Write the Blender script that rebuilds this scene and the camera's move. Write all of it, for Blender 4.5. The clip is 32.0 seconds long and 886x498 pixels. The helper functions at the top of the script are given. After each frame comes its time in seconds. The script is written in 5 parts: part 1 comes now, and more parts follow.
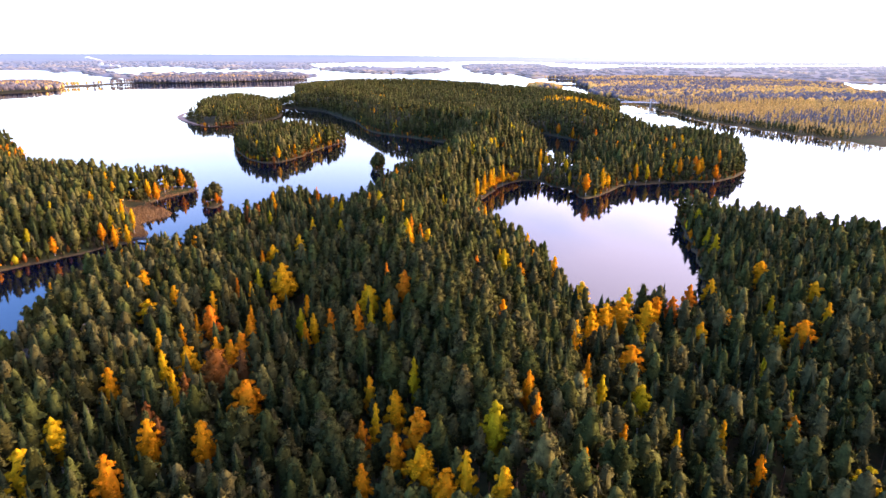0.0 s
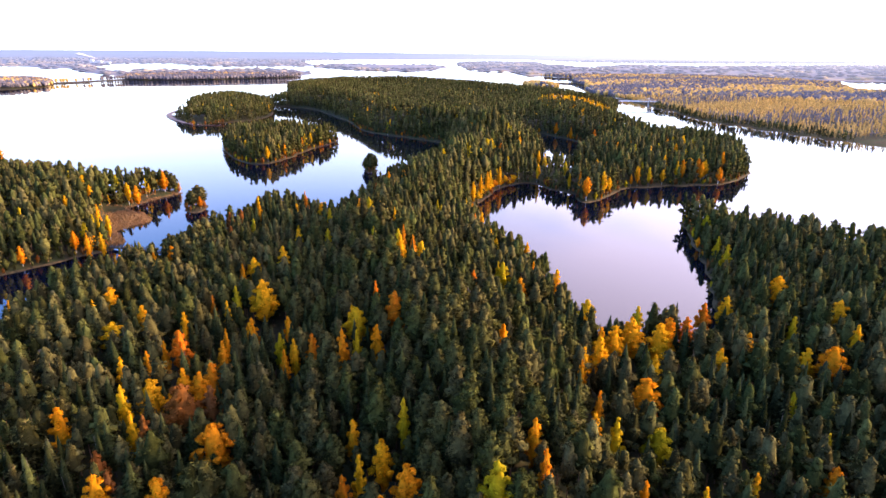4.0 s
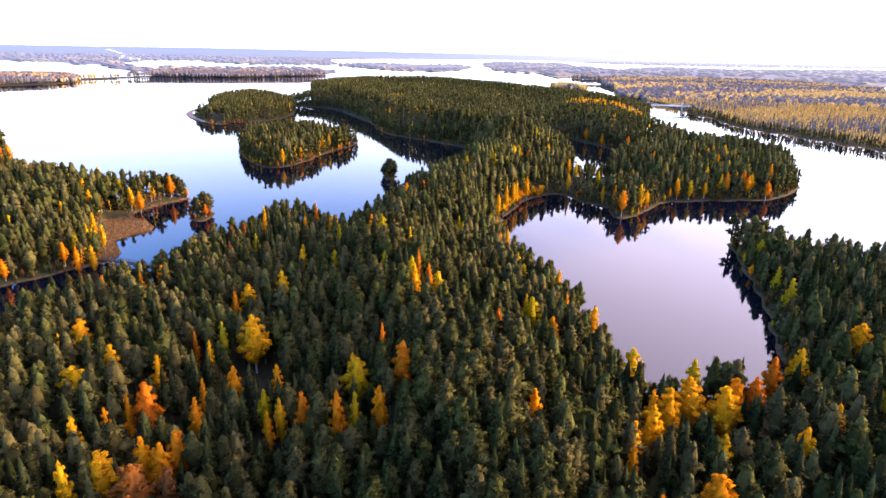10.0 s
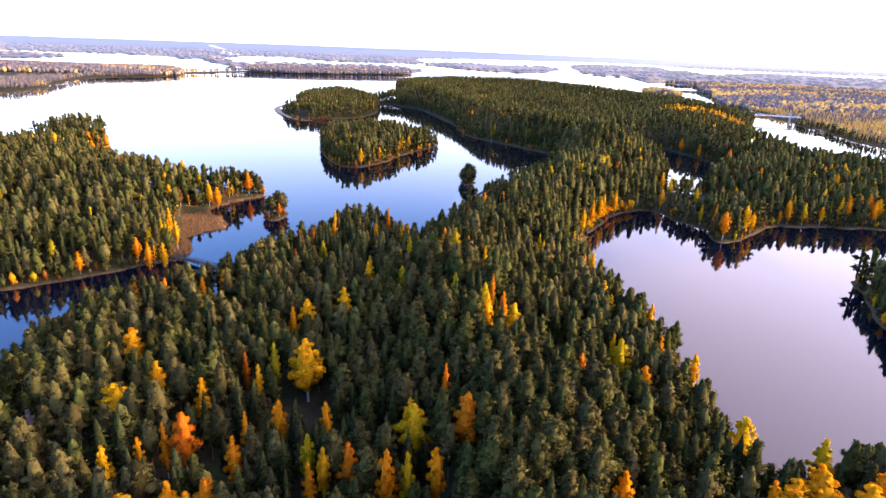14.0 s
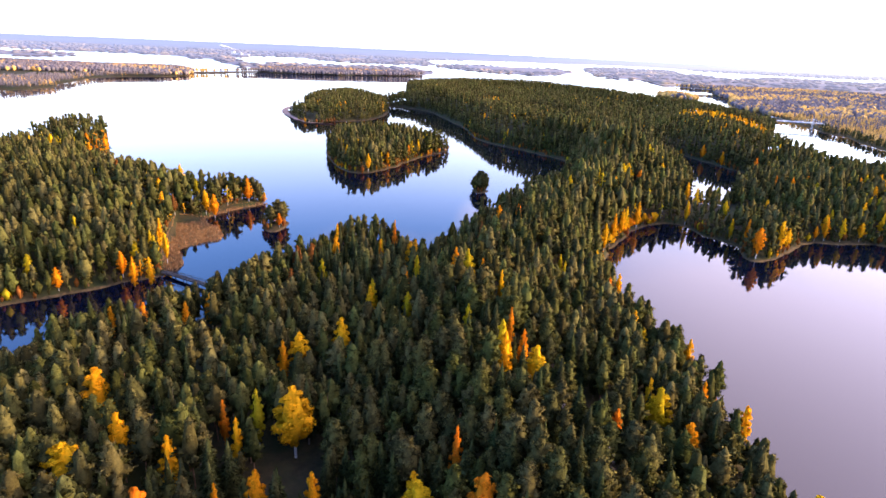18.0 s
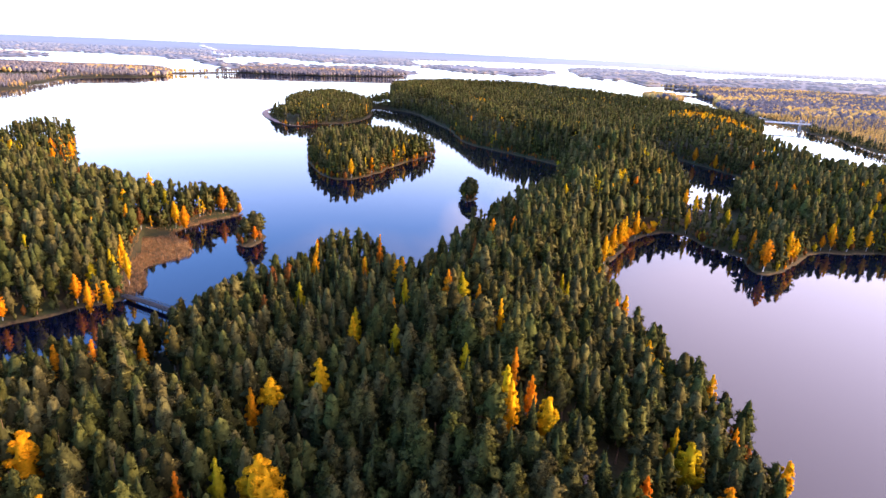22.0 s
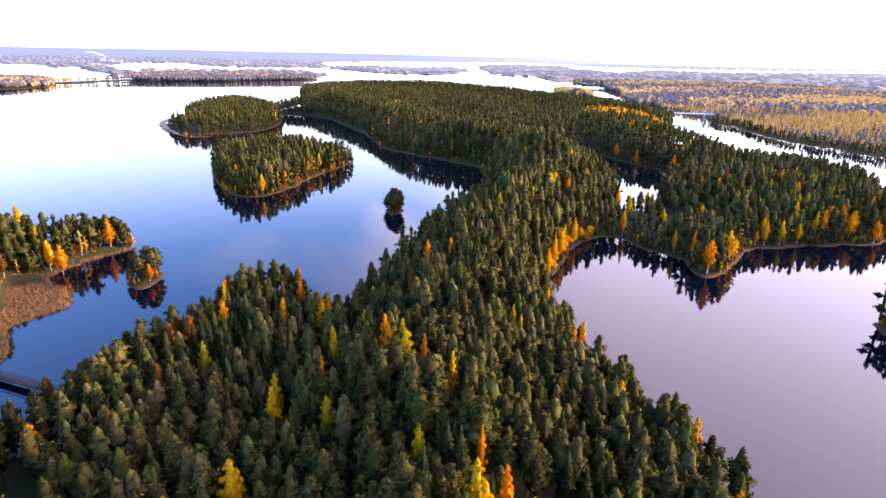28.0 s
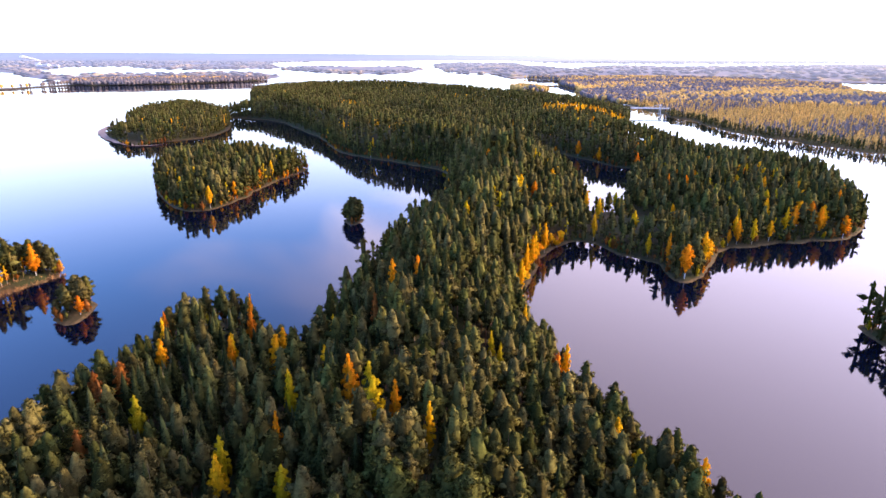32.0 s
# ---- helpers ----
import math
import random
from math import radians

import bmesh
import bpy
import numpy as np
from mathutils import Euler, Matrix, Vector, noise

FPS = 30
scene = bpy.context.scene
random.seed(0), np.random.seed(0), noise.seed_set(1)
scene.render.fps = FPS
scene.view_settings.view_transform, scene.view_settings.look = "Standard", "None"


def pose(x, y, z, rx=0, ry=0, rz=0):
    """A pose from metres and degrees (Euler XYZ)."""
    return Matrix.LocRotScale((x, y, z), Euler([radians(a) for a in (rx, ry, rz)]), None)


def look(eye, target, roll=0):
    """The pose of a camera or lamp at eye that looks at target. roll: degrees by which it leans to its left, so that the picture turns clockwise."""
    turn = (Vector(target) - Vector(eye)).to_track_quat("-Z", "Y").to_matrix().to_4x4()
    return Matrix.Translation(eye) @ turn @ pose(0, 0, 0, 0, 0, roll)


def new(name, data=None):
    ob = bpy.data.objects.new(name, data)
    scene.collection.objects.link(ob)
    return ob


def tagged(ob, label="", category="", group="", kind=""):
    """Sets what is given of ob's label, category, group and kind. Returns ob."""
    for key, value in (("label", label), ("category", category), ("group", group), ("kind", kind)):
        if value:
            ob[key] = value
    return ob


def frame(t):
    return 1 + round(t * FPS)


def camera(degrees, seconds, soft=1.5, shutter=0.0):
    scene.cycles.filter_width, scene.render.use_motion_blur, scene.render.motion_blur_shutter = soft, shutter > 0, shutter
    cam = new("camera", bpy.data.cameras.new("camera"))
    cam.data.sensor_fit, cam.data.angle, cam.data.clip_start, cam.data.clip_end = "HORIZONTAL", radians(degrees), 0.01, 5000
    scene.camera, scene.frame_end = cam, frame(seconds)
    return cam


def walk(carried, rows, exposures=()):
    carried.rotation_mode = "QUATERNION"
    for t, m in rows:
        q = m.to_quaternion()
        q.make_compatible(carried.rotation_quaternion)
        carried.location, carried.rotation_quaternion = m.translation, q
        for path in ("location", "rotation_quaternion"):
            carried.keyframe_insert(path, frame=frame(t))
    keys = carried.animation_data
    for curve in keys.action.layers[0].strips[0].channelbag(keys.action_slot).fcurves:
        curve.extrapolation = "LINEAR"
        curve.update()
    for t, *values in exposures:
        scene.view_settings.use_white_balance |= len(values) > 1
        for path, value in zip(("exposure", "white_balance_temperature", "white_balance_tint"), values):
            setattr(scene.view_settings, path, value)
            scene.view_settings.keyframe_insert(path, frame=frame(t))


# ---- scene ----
cam = camera(74.56, 32.0, 1.5)
PATH = [
    (0, (-10.24, -69.30, 104.55), (4.30, 24.41, 72.81), 0.212),
    (0.5, (-9.81, -67.07, 104.61), (4.77, 26.59, 72.76), 0.215),
    (1, (-9.39, -64.82, 104.69), (5.28, 28.82, 72.80), 0.224),
    (1.5, (-8.98, -62.56, 104.74), (5.73, 31.05, 72.79), 0.228),
    (2, (-8.59, -60.23, 104.79), (6.18, 33.35, 72.79), 0.264),
    (2.5, (-8.22, -57.87, 104.80), (6.67, 35.68, 72.75), 0.294),
    (3, (-7.83, -55.42, 104.80), (7.21, 38.11, 72.77), 0.330),
    (3.5, (-7.40, -52.90, 104.83), (7.79, 40.57, 72.71), 0.368),
    (5.5, (-5.51, -42.60, 104.85), (10.30, 50.79, 72.78), 0.475),
    (6, (-5.02, -39.92, 104.87), (10.96, 53.45, 72.81), 0.498),
    (6.5, (-4.54, -37.16, 104.86), (11.57, 56.17, 72.76), 0.494),
    (7, (-4.05, -34.34, 104.80), (12.24, 58.96, 72.72), 0.518),
    (7.5, (-3.62, -31.52, 104.73), (12.67, 61.78, 72.63), 0.562),
    (8, (-3.20, -28.65, 104.68), (12.72, 64.72, 72.61), 0.619),
    (8.5, (-2.80, -25.79, 104.67), (12.48, 67.67, 72.56), 0.664),
    (9, (-2.36, -22.91, 104.75), (11.43, 70.77, 72.62), 0.752),
    (9.5, (-1.86, -20.15, 104.85), (11.00, 73.66, 72.67), 0.882),
    (10, (-1.40, -17.41, 104.93), (10.25, 76.56, 72.77), 1.013),
    (10.5, (-1.05, -14.67, 105.05), (8.29, 79.52, 72.79), 1.154),
    (11, (-0.72, -11.87, 105.15), (4.99, 82.58, 72.80), 1.339),
    (11.5, (-0.44, -9.01, 105.23), (2.38, 85.52, 72.74), 1.531),
    (12, (-0.22, -6.05, 105.29), (1.09, 88.51, 72.77), 1.656),
    (12.5, (-0.08, -3.04, 105.30), (0.52, 91.50, 72.73), 1.775),
    (13, (0.00, -0.00, 105.26), (0.00, 94.57, 72.75), 1.856),
    (13.5, (-0.02, 3.03, 105.22), (-0.52, 97.60, 72.71), 1.949),
    (14, (-0.10, 6.11, 105.14), (-1.25, 100.70, 72.72), 2.038),
    (14.5, (-0.24, 9.23, 105.07), (-1.89, 103.80, 72.60), 2.178),
    (16.5, (-0.76, 22.26, 104.74), (-3.32, 116.84, 72.36), 2.327),
    (17, (-0.95, 25.47, 104.67), (-3.63, 120.07, 72.37), 2.335),
    (17.5, (-1.22, 28.59, 104.62), (-3.92, 123.19, 72.31), 2.376),
    (18, (-1.52, 31.70, 104.62), (-4.21, 126.33, 72.38), 2.427),
    (18.5, (-1.84, 34.76, 104.60), (-4.44, 129.38, 72.35), 2.461),
    (19, (-2.20, 37.81, 104.65), (-4.28, 132.47, 72.46), 2.439),
    (19.5, (-2.61, 40.83, 104.70), (-4.02, 135.49, 72.52), 2.473),
    (20, (-3.02, 43.85, 104.79), (-3.53, 138.54, 72.66), 2.481),
    (20.5, (-3.43, 46.81, 104.83), (-3.40, 141.51, 72.71), 2.497),
    (21, (-3.81, 49.77, 104.80), (-3.62, 144.48, 72.71), 2.479),
    (21.5, (-4.15, 52.68, 104.70), (-4.10, 147.38, 72.59), 2.469),
    (22, (-4.51, 55.57, 104.61), (-4.64, 150.28, 72.52), 2.463),
    (22.5, (-4.90, 58.39, 104.49), (-5.16, 153.08, 72.36), 2.450),
    (23, (-5.33, 61.21, 104.44), (-5.77, 155.89, 72.28), 2.374),
    (23.5, (-5.69, 64.07, 104.44), (-6.23, 158.75, 72.26), 2.344),
    (24, (-5.95, 66.96, 104.48), (-6.63, 161.64, 72.30), 2.296),
    (24.5, (-6.16, 69.82, 104.53), (-6.92, 164.50, 72.35), 2.213),
    (25, (-6.34, 72.61, 104.60), (-7.07, 167.27, 72.39), 2.111),
    (25.5, (-6.53, 75.35, 104.77), (-5.53, 170.04, 72.62), 1.995),
    (27.5, (-7.20, 85.81, 105.49), (3.66, 179.99, 73.67), 1.264),
    (28, (-7.30, 88.51, 105.64), (5.72, 182.42, 73.84), 1.099),
    (28.5, (-7.37, 91.21, 105.76), (7.37, 184.87, 73.97), 0.914),
    (29, (-7.37, 93.90, 105.87), (8.63, 187.35, 74.07), 0.765),
    (29.5, (-7.29, 96.60, 105.97), (9.41, 189.92, 74.14), 0.667),
    (30, (-7.18, 99.35, 106.06), (10.09, 192.55, 74.18), 0.545),
    (30.5, (-6.99, 102.15, 106.11), (10.90, 195.21, 74.19), 0.433),
    (31, (-6.72, 104.96, 106.15), (11.86, 197.88, 74.18), 0.345),
    (31.5, (-6.39, 107.77, 106.16), (12.79, 200.56, 74.19), 0.262),
    (32, (-6.05, 110.57, 106.18), (13.56, 203.26, 74.19), 0.178),
]
walk(cam, [(t, look(eye, target, roll)) for t, eye, target, roll in PATH])

# ---- sky and sun ----
SUN_TURN, SUN_RISE = 86.0, 12.5          # degrees clockwise from +y, and above the horizon
VEIL_TURN = 78.0                         # where the cloud is thickest


def sky():
    world = bpy.data.worlds.new("sky")
    scene.world = world
    world.use_nodes = True
    nt = world.node_tree
    nt.nodes.clear()
    n, l = nt.nodes.new, nt.links.new
    out, mix_bg = n("ShaderNodeOutputWorld"), n("ShaderNodeAddShader")
    air = n("ShaderNodeTexSky")
    air.sky_type, air.sun_disc = "NISHITA", False
    air.sun_elevation, air.sun_rotation = radians(SUN_RISE), radians(SUN_TURN)
    air.altitude, air.air_density, air.dust_density = 100, 1.0, 0.6
    bg_air = n("ShaderNodeBackground")
    clear = n("ShaderNodeMix")               # clean autumn air, a little deeper than the haze-laden model
    clear.data_type, clear.blend_type = "RGBA", "MULTIPLY"
    clear.inputs[0].default_value, clear.inputs[7].default_value = 1.0, (0.47, 0.65, 1.16, 1)
    l(air.outputs["Color"], clear.inputs[6])
    l(clear.outputs[2], bg_air.inputs["Color"])
    # a veil of high cloud: thick and white towards the horizon, torn overhead
    co = n("ShaderNodeTexCoord")
    sep = n("ShaderNodeSeparateXYZ")
    l(co.outputs["Generated"], sep.inputs[0])

    def m(op, a, b=0.0, c=0.0):
        k = n("ShaderNodeMath")
        k.operation = op
        for i, v in enumerate((a, b, c)):
            if isinstance(v, (int, float)):
                k.inputs[i].default_value = v
            else:
                l(v, k.inputs[i])
        return k.outputs[0]
    # cloud layer seen in perspective: direction divided by its height
    flat = m("ADD", m("ABSOLUTE", sep.outputs[2]), 0.12)
    cx, cy = m("DIVIDE", sep.outputs[0], flat), m("DIVIDE", sep.outputs[1], flat)
    xy = n("ShaderNodeCombineXYZ")
    l(m("MULTIPLY_ADD", cx, 1.1, m("MULTIPLY", cy, 0.5)), xy.inputs[0])   # streets of cloud
    l(m("MULTIPLY_ADD", cy, 0.45, m("MULTIPLY", cx, -0.25)), xy.inputs[1])
    tex = n("ShaderNodeTexNoise")
    tex.inputs["Scale"].default_value, tex.inputs["Detail"].default_value = 0.9, 5
    tex.inputs["Roughness"].default_value, tex.inputs["Distortion"].default_value = 0.5, 0.4
    l(xy.outputs[0], tex.inputs["Vector"])
    low = n("ShaderNodeMapRange")          # full veil at the horizon, thin above 25 degrees
    low.interpolation_type = "SMOOTHSTEP"
    l(sep.outputs[2], low.inputs[0])
    for i, v in enumerate((0.05, 0.34, 1.0, 0.0), 1):
        low.inputs[i].default_value = v
    side = m("MULTIPLY_ADD", sep.outputs[0], math.sin(radians(VEIL_TURN)), m("MULTIPLY", sep.outputs[1], math.cos(radians(VEIL_TURN))))
    torn = n("ShaderNodeMapRange")
    torn.interpolation_type = "SMOOTHSTEP"
    l(m("MULTIPLY_ADD", side, 0.52, tex.outputs["Fac"]), torn.inputs[0])
    for i, v in enumerate((0.44, 0.76, 0.0, 1.0), 1):
        torn.inputs[i].default_value = v
    high = n("ShaderNodeMapRange")           # thinner again overhead
    l(sep.outputs[2], high.inputs[0])
    for i, v in enumerate((0.26, 0.52, 1.0, 0.08), 1):
        high.inputs[i].default_value = v
    bank = n("ShaderNodeMapRange")           # but not on the brighter side
    bank.interpolation_type = "SMOOTHSTEP"
    l(side, bank.inputs[0])
    for i, v in enumerate((0.05, 0.6, 0.0, 1.0), 1):
        bank.inputs[i].default_value = v
    cover = m("MAXIMUM", low.outputs[0], m("MULTIPLY", torn.outputs[0], m("MAXIMUM", high.outputs[0], bank.outputs[0])))
    hue = n("ShaderNodeMix")
    hue.data_type = "RGBA"
    hue.inputs[6].default_value, hue.inputs[7].default_value = (1.0, 0.74, 0.76, 1), (0.98, 0.95, 0.97, 1)
    l(low.outputs[0], hue.inputs[0])
    bg_cloud = n("ShaderNodeBackground")
    l(hue.outputs[2], bg_cloud.inputs["Color"])
    l(m("MULTIPLY", cover, m("MULTIPLY_ADD", m("MAXIMUM", side, 0.0), 1.8, CLOUD)), bg_cloud.inputs["Strength"])
    l(m("MULTIPLY_ADD", cover, -0.42, 0.78), bg_air.inputs["Strength"])   # cloud hides part of the blue
    l(bg_air.outputs[0], mix_bg.inputs[0])
    l(bg_cloud.outputs[0], mix_bg.inputs[1])
    l(mix_bg.outputs[0], out.inputs[0])


CLOUD = 1.9
sky()
sun_data = bpy.data.lights.new("sun", "SUN")
sun_data.energy, sun_data.angle, sun_data.color = 9.8, radians(4), (1.0, 0.70, 0.42)
sun = new("sun", sun_data)
a, e = radians(SUN_TURN), radians(SUN_RISE)
sun.matrix_world = look((600 * math.sin(a), 600 * math.cos(a), 300), (600 * math.sin(a) - math.sin(a) * math.cos(e), 600 * math.cos(a) - math.cos(a) * math.cos(e), 300 - math.sin(e)))
scene.view_settings.exposure = 0.22


# ---- materials ----
def material(name, rough=0.9, spec=0.2):
    mat = bpy.data.materials.new(name)
    mat.use_nodes = True
    bsdf = mat.node_tree.nodes["Principled BSDF"]
    bsdf.inputs["Roughness"].default_value = rough
    bsdf.inputs["Specular IOR Level"].default_value = spec
    return mat, mat.node_tree, bsdf


def ramp(nt, source, stops):
    r = nt.nodes.new("ShaderNodeValToRGB")
    while len(r.color_ramp.elements) < len(stops):
        r.color_ramp.elements.new(0.5)
    for el, (p, c) in zip(r.color_ramp.elements, stops):
        el.position, el.color = p, (*c, 1)
    nt.links.new(source, r.inputs[0])
    return r.outputs[0]


def noise_at(nt, scale, detail=3.0, rough=0.55, coord="Position"):
    geo = nt.nodes.new("ShaderNodeNewGeometry") if coord == "Position" else nt.nodes.new("ShaderNodeTexCoord")
    t = nt.nodes.new("ShaderNodeTexNoise")
    t.inputs["Scale"].default_value, t.inputs["Detail"].default_value, t.inputs["Roughness"].default_value = scale, detail, rough
    nt.links.new(geo.outputs[coord], t.inputs["Vector"])
    return t.outputs["Fac"]


def blend(nt, fac, a, b, kind="MIX"):
    k = nt.nodes.new("ShaderNodeMix")
    k.data_type, k.blend_type = "RGBA", kind
    for i, v in ((0, fac), (6, a), (7, b)):
        if isinstance(v, (int, float)):
            k.inputs[i].default_value = v
        elif isinstance(v, tuple):
            k.inputs[i].default_value = (*v, 1)
        else:
            nt.links.new(v, k.inputs[i])
    return k.outputs[2]


def foliage(name, stops, speck=0.40, shine=0.0, grain=0.45, thin=0.0):
    """Leaves or needles: one tone for each tree, a finer one for each spray."""
    mat, nt, bsdf = material(name, 0.9, shine)
    info, tone = nt.nodes.new("ShaderNodeObjectInfo"), nt.nodes.new("ShaderNodeAttribute")
    tone.attribute_name = "tone"
    add = nt.nodes.new("ShaderNodeMath")
    add.operation = "ADD"
    nt.links.new(info.outputs["Random"], add.inputs[0])
    nt.links.new(tone.outputs["Fac"], add.inputs[1])
    frac = nt.nodes.new("ShaderNodeMath")
    frac.operation = "FRACT"
    nt.links.new(add.outputs[0], frac.inputs[0])
    col = ramp(nt, frac.outputs[0], stops)
    geo = nt.nodes.new("ShaderNodeNewGeometry")
    dark = ramp(nt, geo.outputs["Random Per Island"], [(0.0, (1 - speck,) * 3), (1.0, (1 + speck,) * 3)])
    col = blend(nt, 1.0, col, dark, "MULTIPLY")
    tuft = ramp(nt, noise_at(nt, 0.9, 5, 0.7), [(0.34, (0.45, 0.45, 0.45)), (0.66, (1.5, 1.5, 1.5))])
    col = blend(nt, grain, col, blend(nt, 1.0, col, tuft, "MULTIPLY"))
    nt.links.new(col, bsdf.inputs["Base Color"])
    bump = nt.nodes.new("ShaderNodeBump")
    bump.inputs["Strength"].default_value, bump.inputs["Distance"].default_value = grain, 0.5
    nt.links.new(noise_at(nt, 1.6, 5, 0.7), bump.inputs["Height"])
    nt.links.new(bump.outputs[0], bsdf.inputs["Normal"])
    if thin:  # light shines through the leaves
        lit, both = nt.nodes.new("ShaderNodeBsdfTranslucent"), nt.nodes.new("ShaderNodeMixShader")
        nt.links.new(col, lit.inputs["Color"])
        both.inputs[0].default_value = thin
        nt.links.new(bsdf.outputs[0], both.inputs[1])
        nt.links.new(lit.outputs[0], both.inputs[2])
        nt.links.new(both.outputs[0], nt.nodes["Material Output"].inputs["Surface"])
    return mat


M = {}
M["pine"] = foliage("pine_needles", [(0.0, (0.048, 0.052, 0.013)), (0.35, (0.066, 0.061, 0.016)), (0.7, (0.082, 0.066, 0.022)), (0.85, (0.066, 0.056, 0.019)), (1.0, (0.048, 0.048, 0.014))], 0.65, grain=0.75)
M["spruce"] = foliage("spruce_needles", [(0.0, (0.028, 0.034, 0.011)), (0.5, (0.043, 0.047, 0.014)), (1.0, (0.042, 0.040, 0.015))], 0.65, grain=0.75)
M["yellow"] = foliage("yellow_birch_leaves", [(0.0, (0.76, 0.35, 0.010)), (0.35, (0.80, 0.42, 0.012)), (0.7, (0.72, 0.44, 0.014)), (1.0, (0.77, 0.29, 0.010))], thin=0.4)
M["orange"] = foliage("orange_aspen_leaves", [(0.0, (0.73, 0.26, 0.010)), (0.5, (0.79, 0.33, 0.010)), (1.0, (0.64, 0.18, 0.012))], thin=0.4)
M["lime"] = foliage("yellow_green_birch_leaves", [(0.0, (0.46, 0.34, 0.012)), (0.5, (0.58, 0.38, 0.012)), (1.0, (0.36, 0.29, 0.014))], thin=0.4)
M["rust"] = foliage("rust_brown_leaves", [(0.0, (0.22, 0.075, 0.018)), (0.5, (0.28, 0.10, 0.02)), (1.0, (0.19, 0.08, 0.025))], thin=0.4)
M["bare"] = foliage("bare_grey_twigs", [(0.0, (0.13, 0.10, 0.085)), (1.0, (0.17, 0.13, 0.115))])
# paler, greyer copies of the needle and leaf colours, with distance haze painted in
M["hazed_dark"] = foliage("haze_tinted_conifers", [(0.0, (0.12, 0.11, 0.125)), (0.5, (0.165, 0.14, 0.14)), (1.0, (0.23, 0.175, 0.14))], 0.2, 0.0, 0.2)
M["hazed_gold"] = foliage("haze_tinted_birches", [(0.0, (0.60, 0.345, 0.09)), (0.5, (0.70, 0.41, 0.11)), (1.0, (0.50, 0.31, 0.10))], 0.25, 0.0, 0.2)


def bark(name, low, high):
    mat, nt, bsdf = material(name, 0.9, 0.2)
    c = ramp(nt, noise_at(nt, 1.3, 5, 0.6), [(0.3, low), (0.7, high)])
    nt.links.new(c, bsdf.inputs["Base Color"])
    return mat


M["pine_bark"] = bark("pine_bark", (0.13, 0.075, 0.05), (0.30, 0.15, 0.085))
M["spruce_bark"] = bark("spruce_bark", (0.09, 0.07, 0.055), (0.17, 0.13, 0.10))
M["birch_bark"] = bark("birch_bark", (0.25, 0.22, 0.20), (0.62, 0.58, 0.54))


def ground_material():
    mat, nt, bsdf = material("forest_floor", 0.95, 0.1)
    litter = ramp(nt, noise_at(nt, 0.35, 6, 0.65), [(0.3, (0.028, 0.024, 0.012)), (0.5, (0.048, 0.036, 0.016)), (0.7, (0.070, 0.045, 0.020))])
    moss = ramp(nt, noise_at(nt, 0.06, 4), [(0.42, (0, 0, 0)), (0.62, (1, 1, 1))])
    col = blend(nt, moss, litter, (0.040, 0.045, 0.015))
    geo, sep = nt.nodes.new("ShaderNodeNewGeometry"), nt.nodes.new("ShaderNodeSeparateXYZ")
    nt.links.new(geo.outputs["Position"], sep.inputs[0])
    wob = nt.nodes.new("ShaderNodeMath")
    wob.operation = "MULTIPLY_ADD"
    nt.links.new(noise_at(nt, 0.2, 3), wob.inputs[0])
    wob.inputs[1].default_value = -0.9
    nt.links.new(sep.outputs[2], wob.inputs[2])
    bank = ramp(nt, wob.outputs[0], [(0.0, (1, 1, 1)), (0.25, (0, 0, 0))])
    grass = ramp(nt, noise_at(nt, 0.5, 5), [(0.35, (0.045, 0.034, 0.017)), (0.65, (0.125, 0.080, 0.033))])
    col = blend(nt, bank, col, grass)
    nt.links.new(col, bsdf.inputs["Base Color"])
    bump = nt.nodes.new("ShaderNodeBump")
    bump.inputs["Strength"].default_value, bump.inputs["Distance"].default_value = 0.6, 0.5
    nt.links.new(noise_at(nt, 0.8, 6), bump.inputs["Height"])
    nt.links.new(bump.outputs[0], bsdf.inputs["Normal"])
    return mat


M["ground"] = ground_material()


def water_material():
    mat, nt, bsdf = material("lake_water", 0.035, 0.5)
    bsdf.inputs["IOR"].default_value = 1.40
    bsdf.inputs["Specular IOR Level"].default_value = 0.82
    bsdf.inputs["Specular Tint"].default_value = (0.96, 0.92, 0.96, 1)
    deep = ramp(nt, noise_at(nt, 0.004, 3), [(0.35, (0.001, 0.002, 0.008)), (0.65, (0.0012, 0.003, 0.011))])
    nt.links.new(deep, bsdf.inputs["Base Color"])
    bump = nt.nodes.new("ShaderNodeBump")
    bump.inputs["Strength"].default_value, bump.inputs["Distance"].default_value = 0.10, 0.05
    nt.links.new(noise_at(nt, 0.9, 4), bump.inputs["Height"])
    nt.links.new(bump.outputs[0], bsdf.inputs["Normal"])
    return mat


M["water"] = water_material()


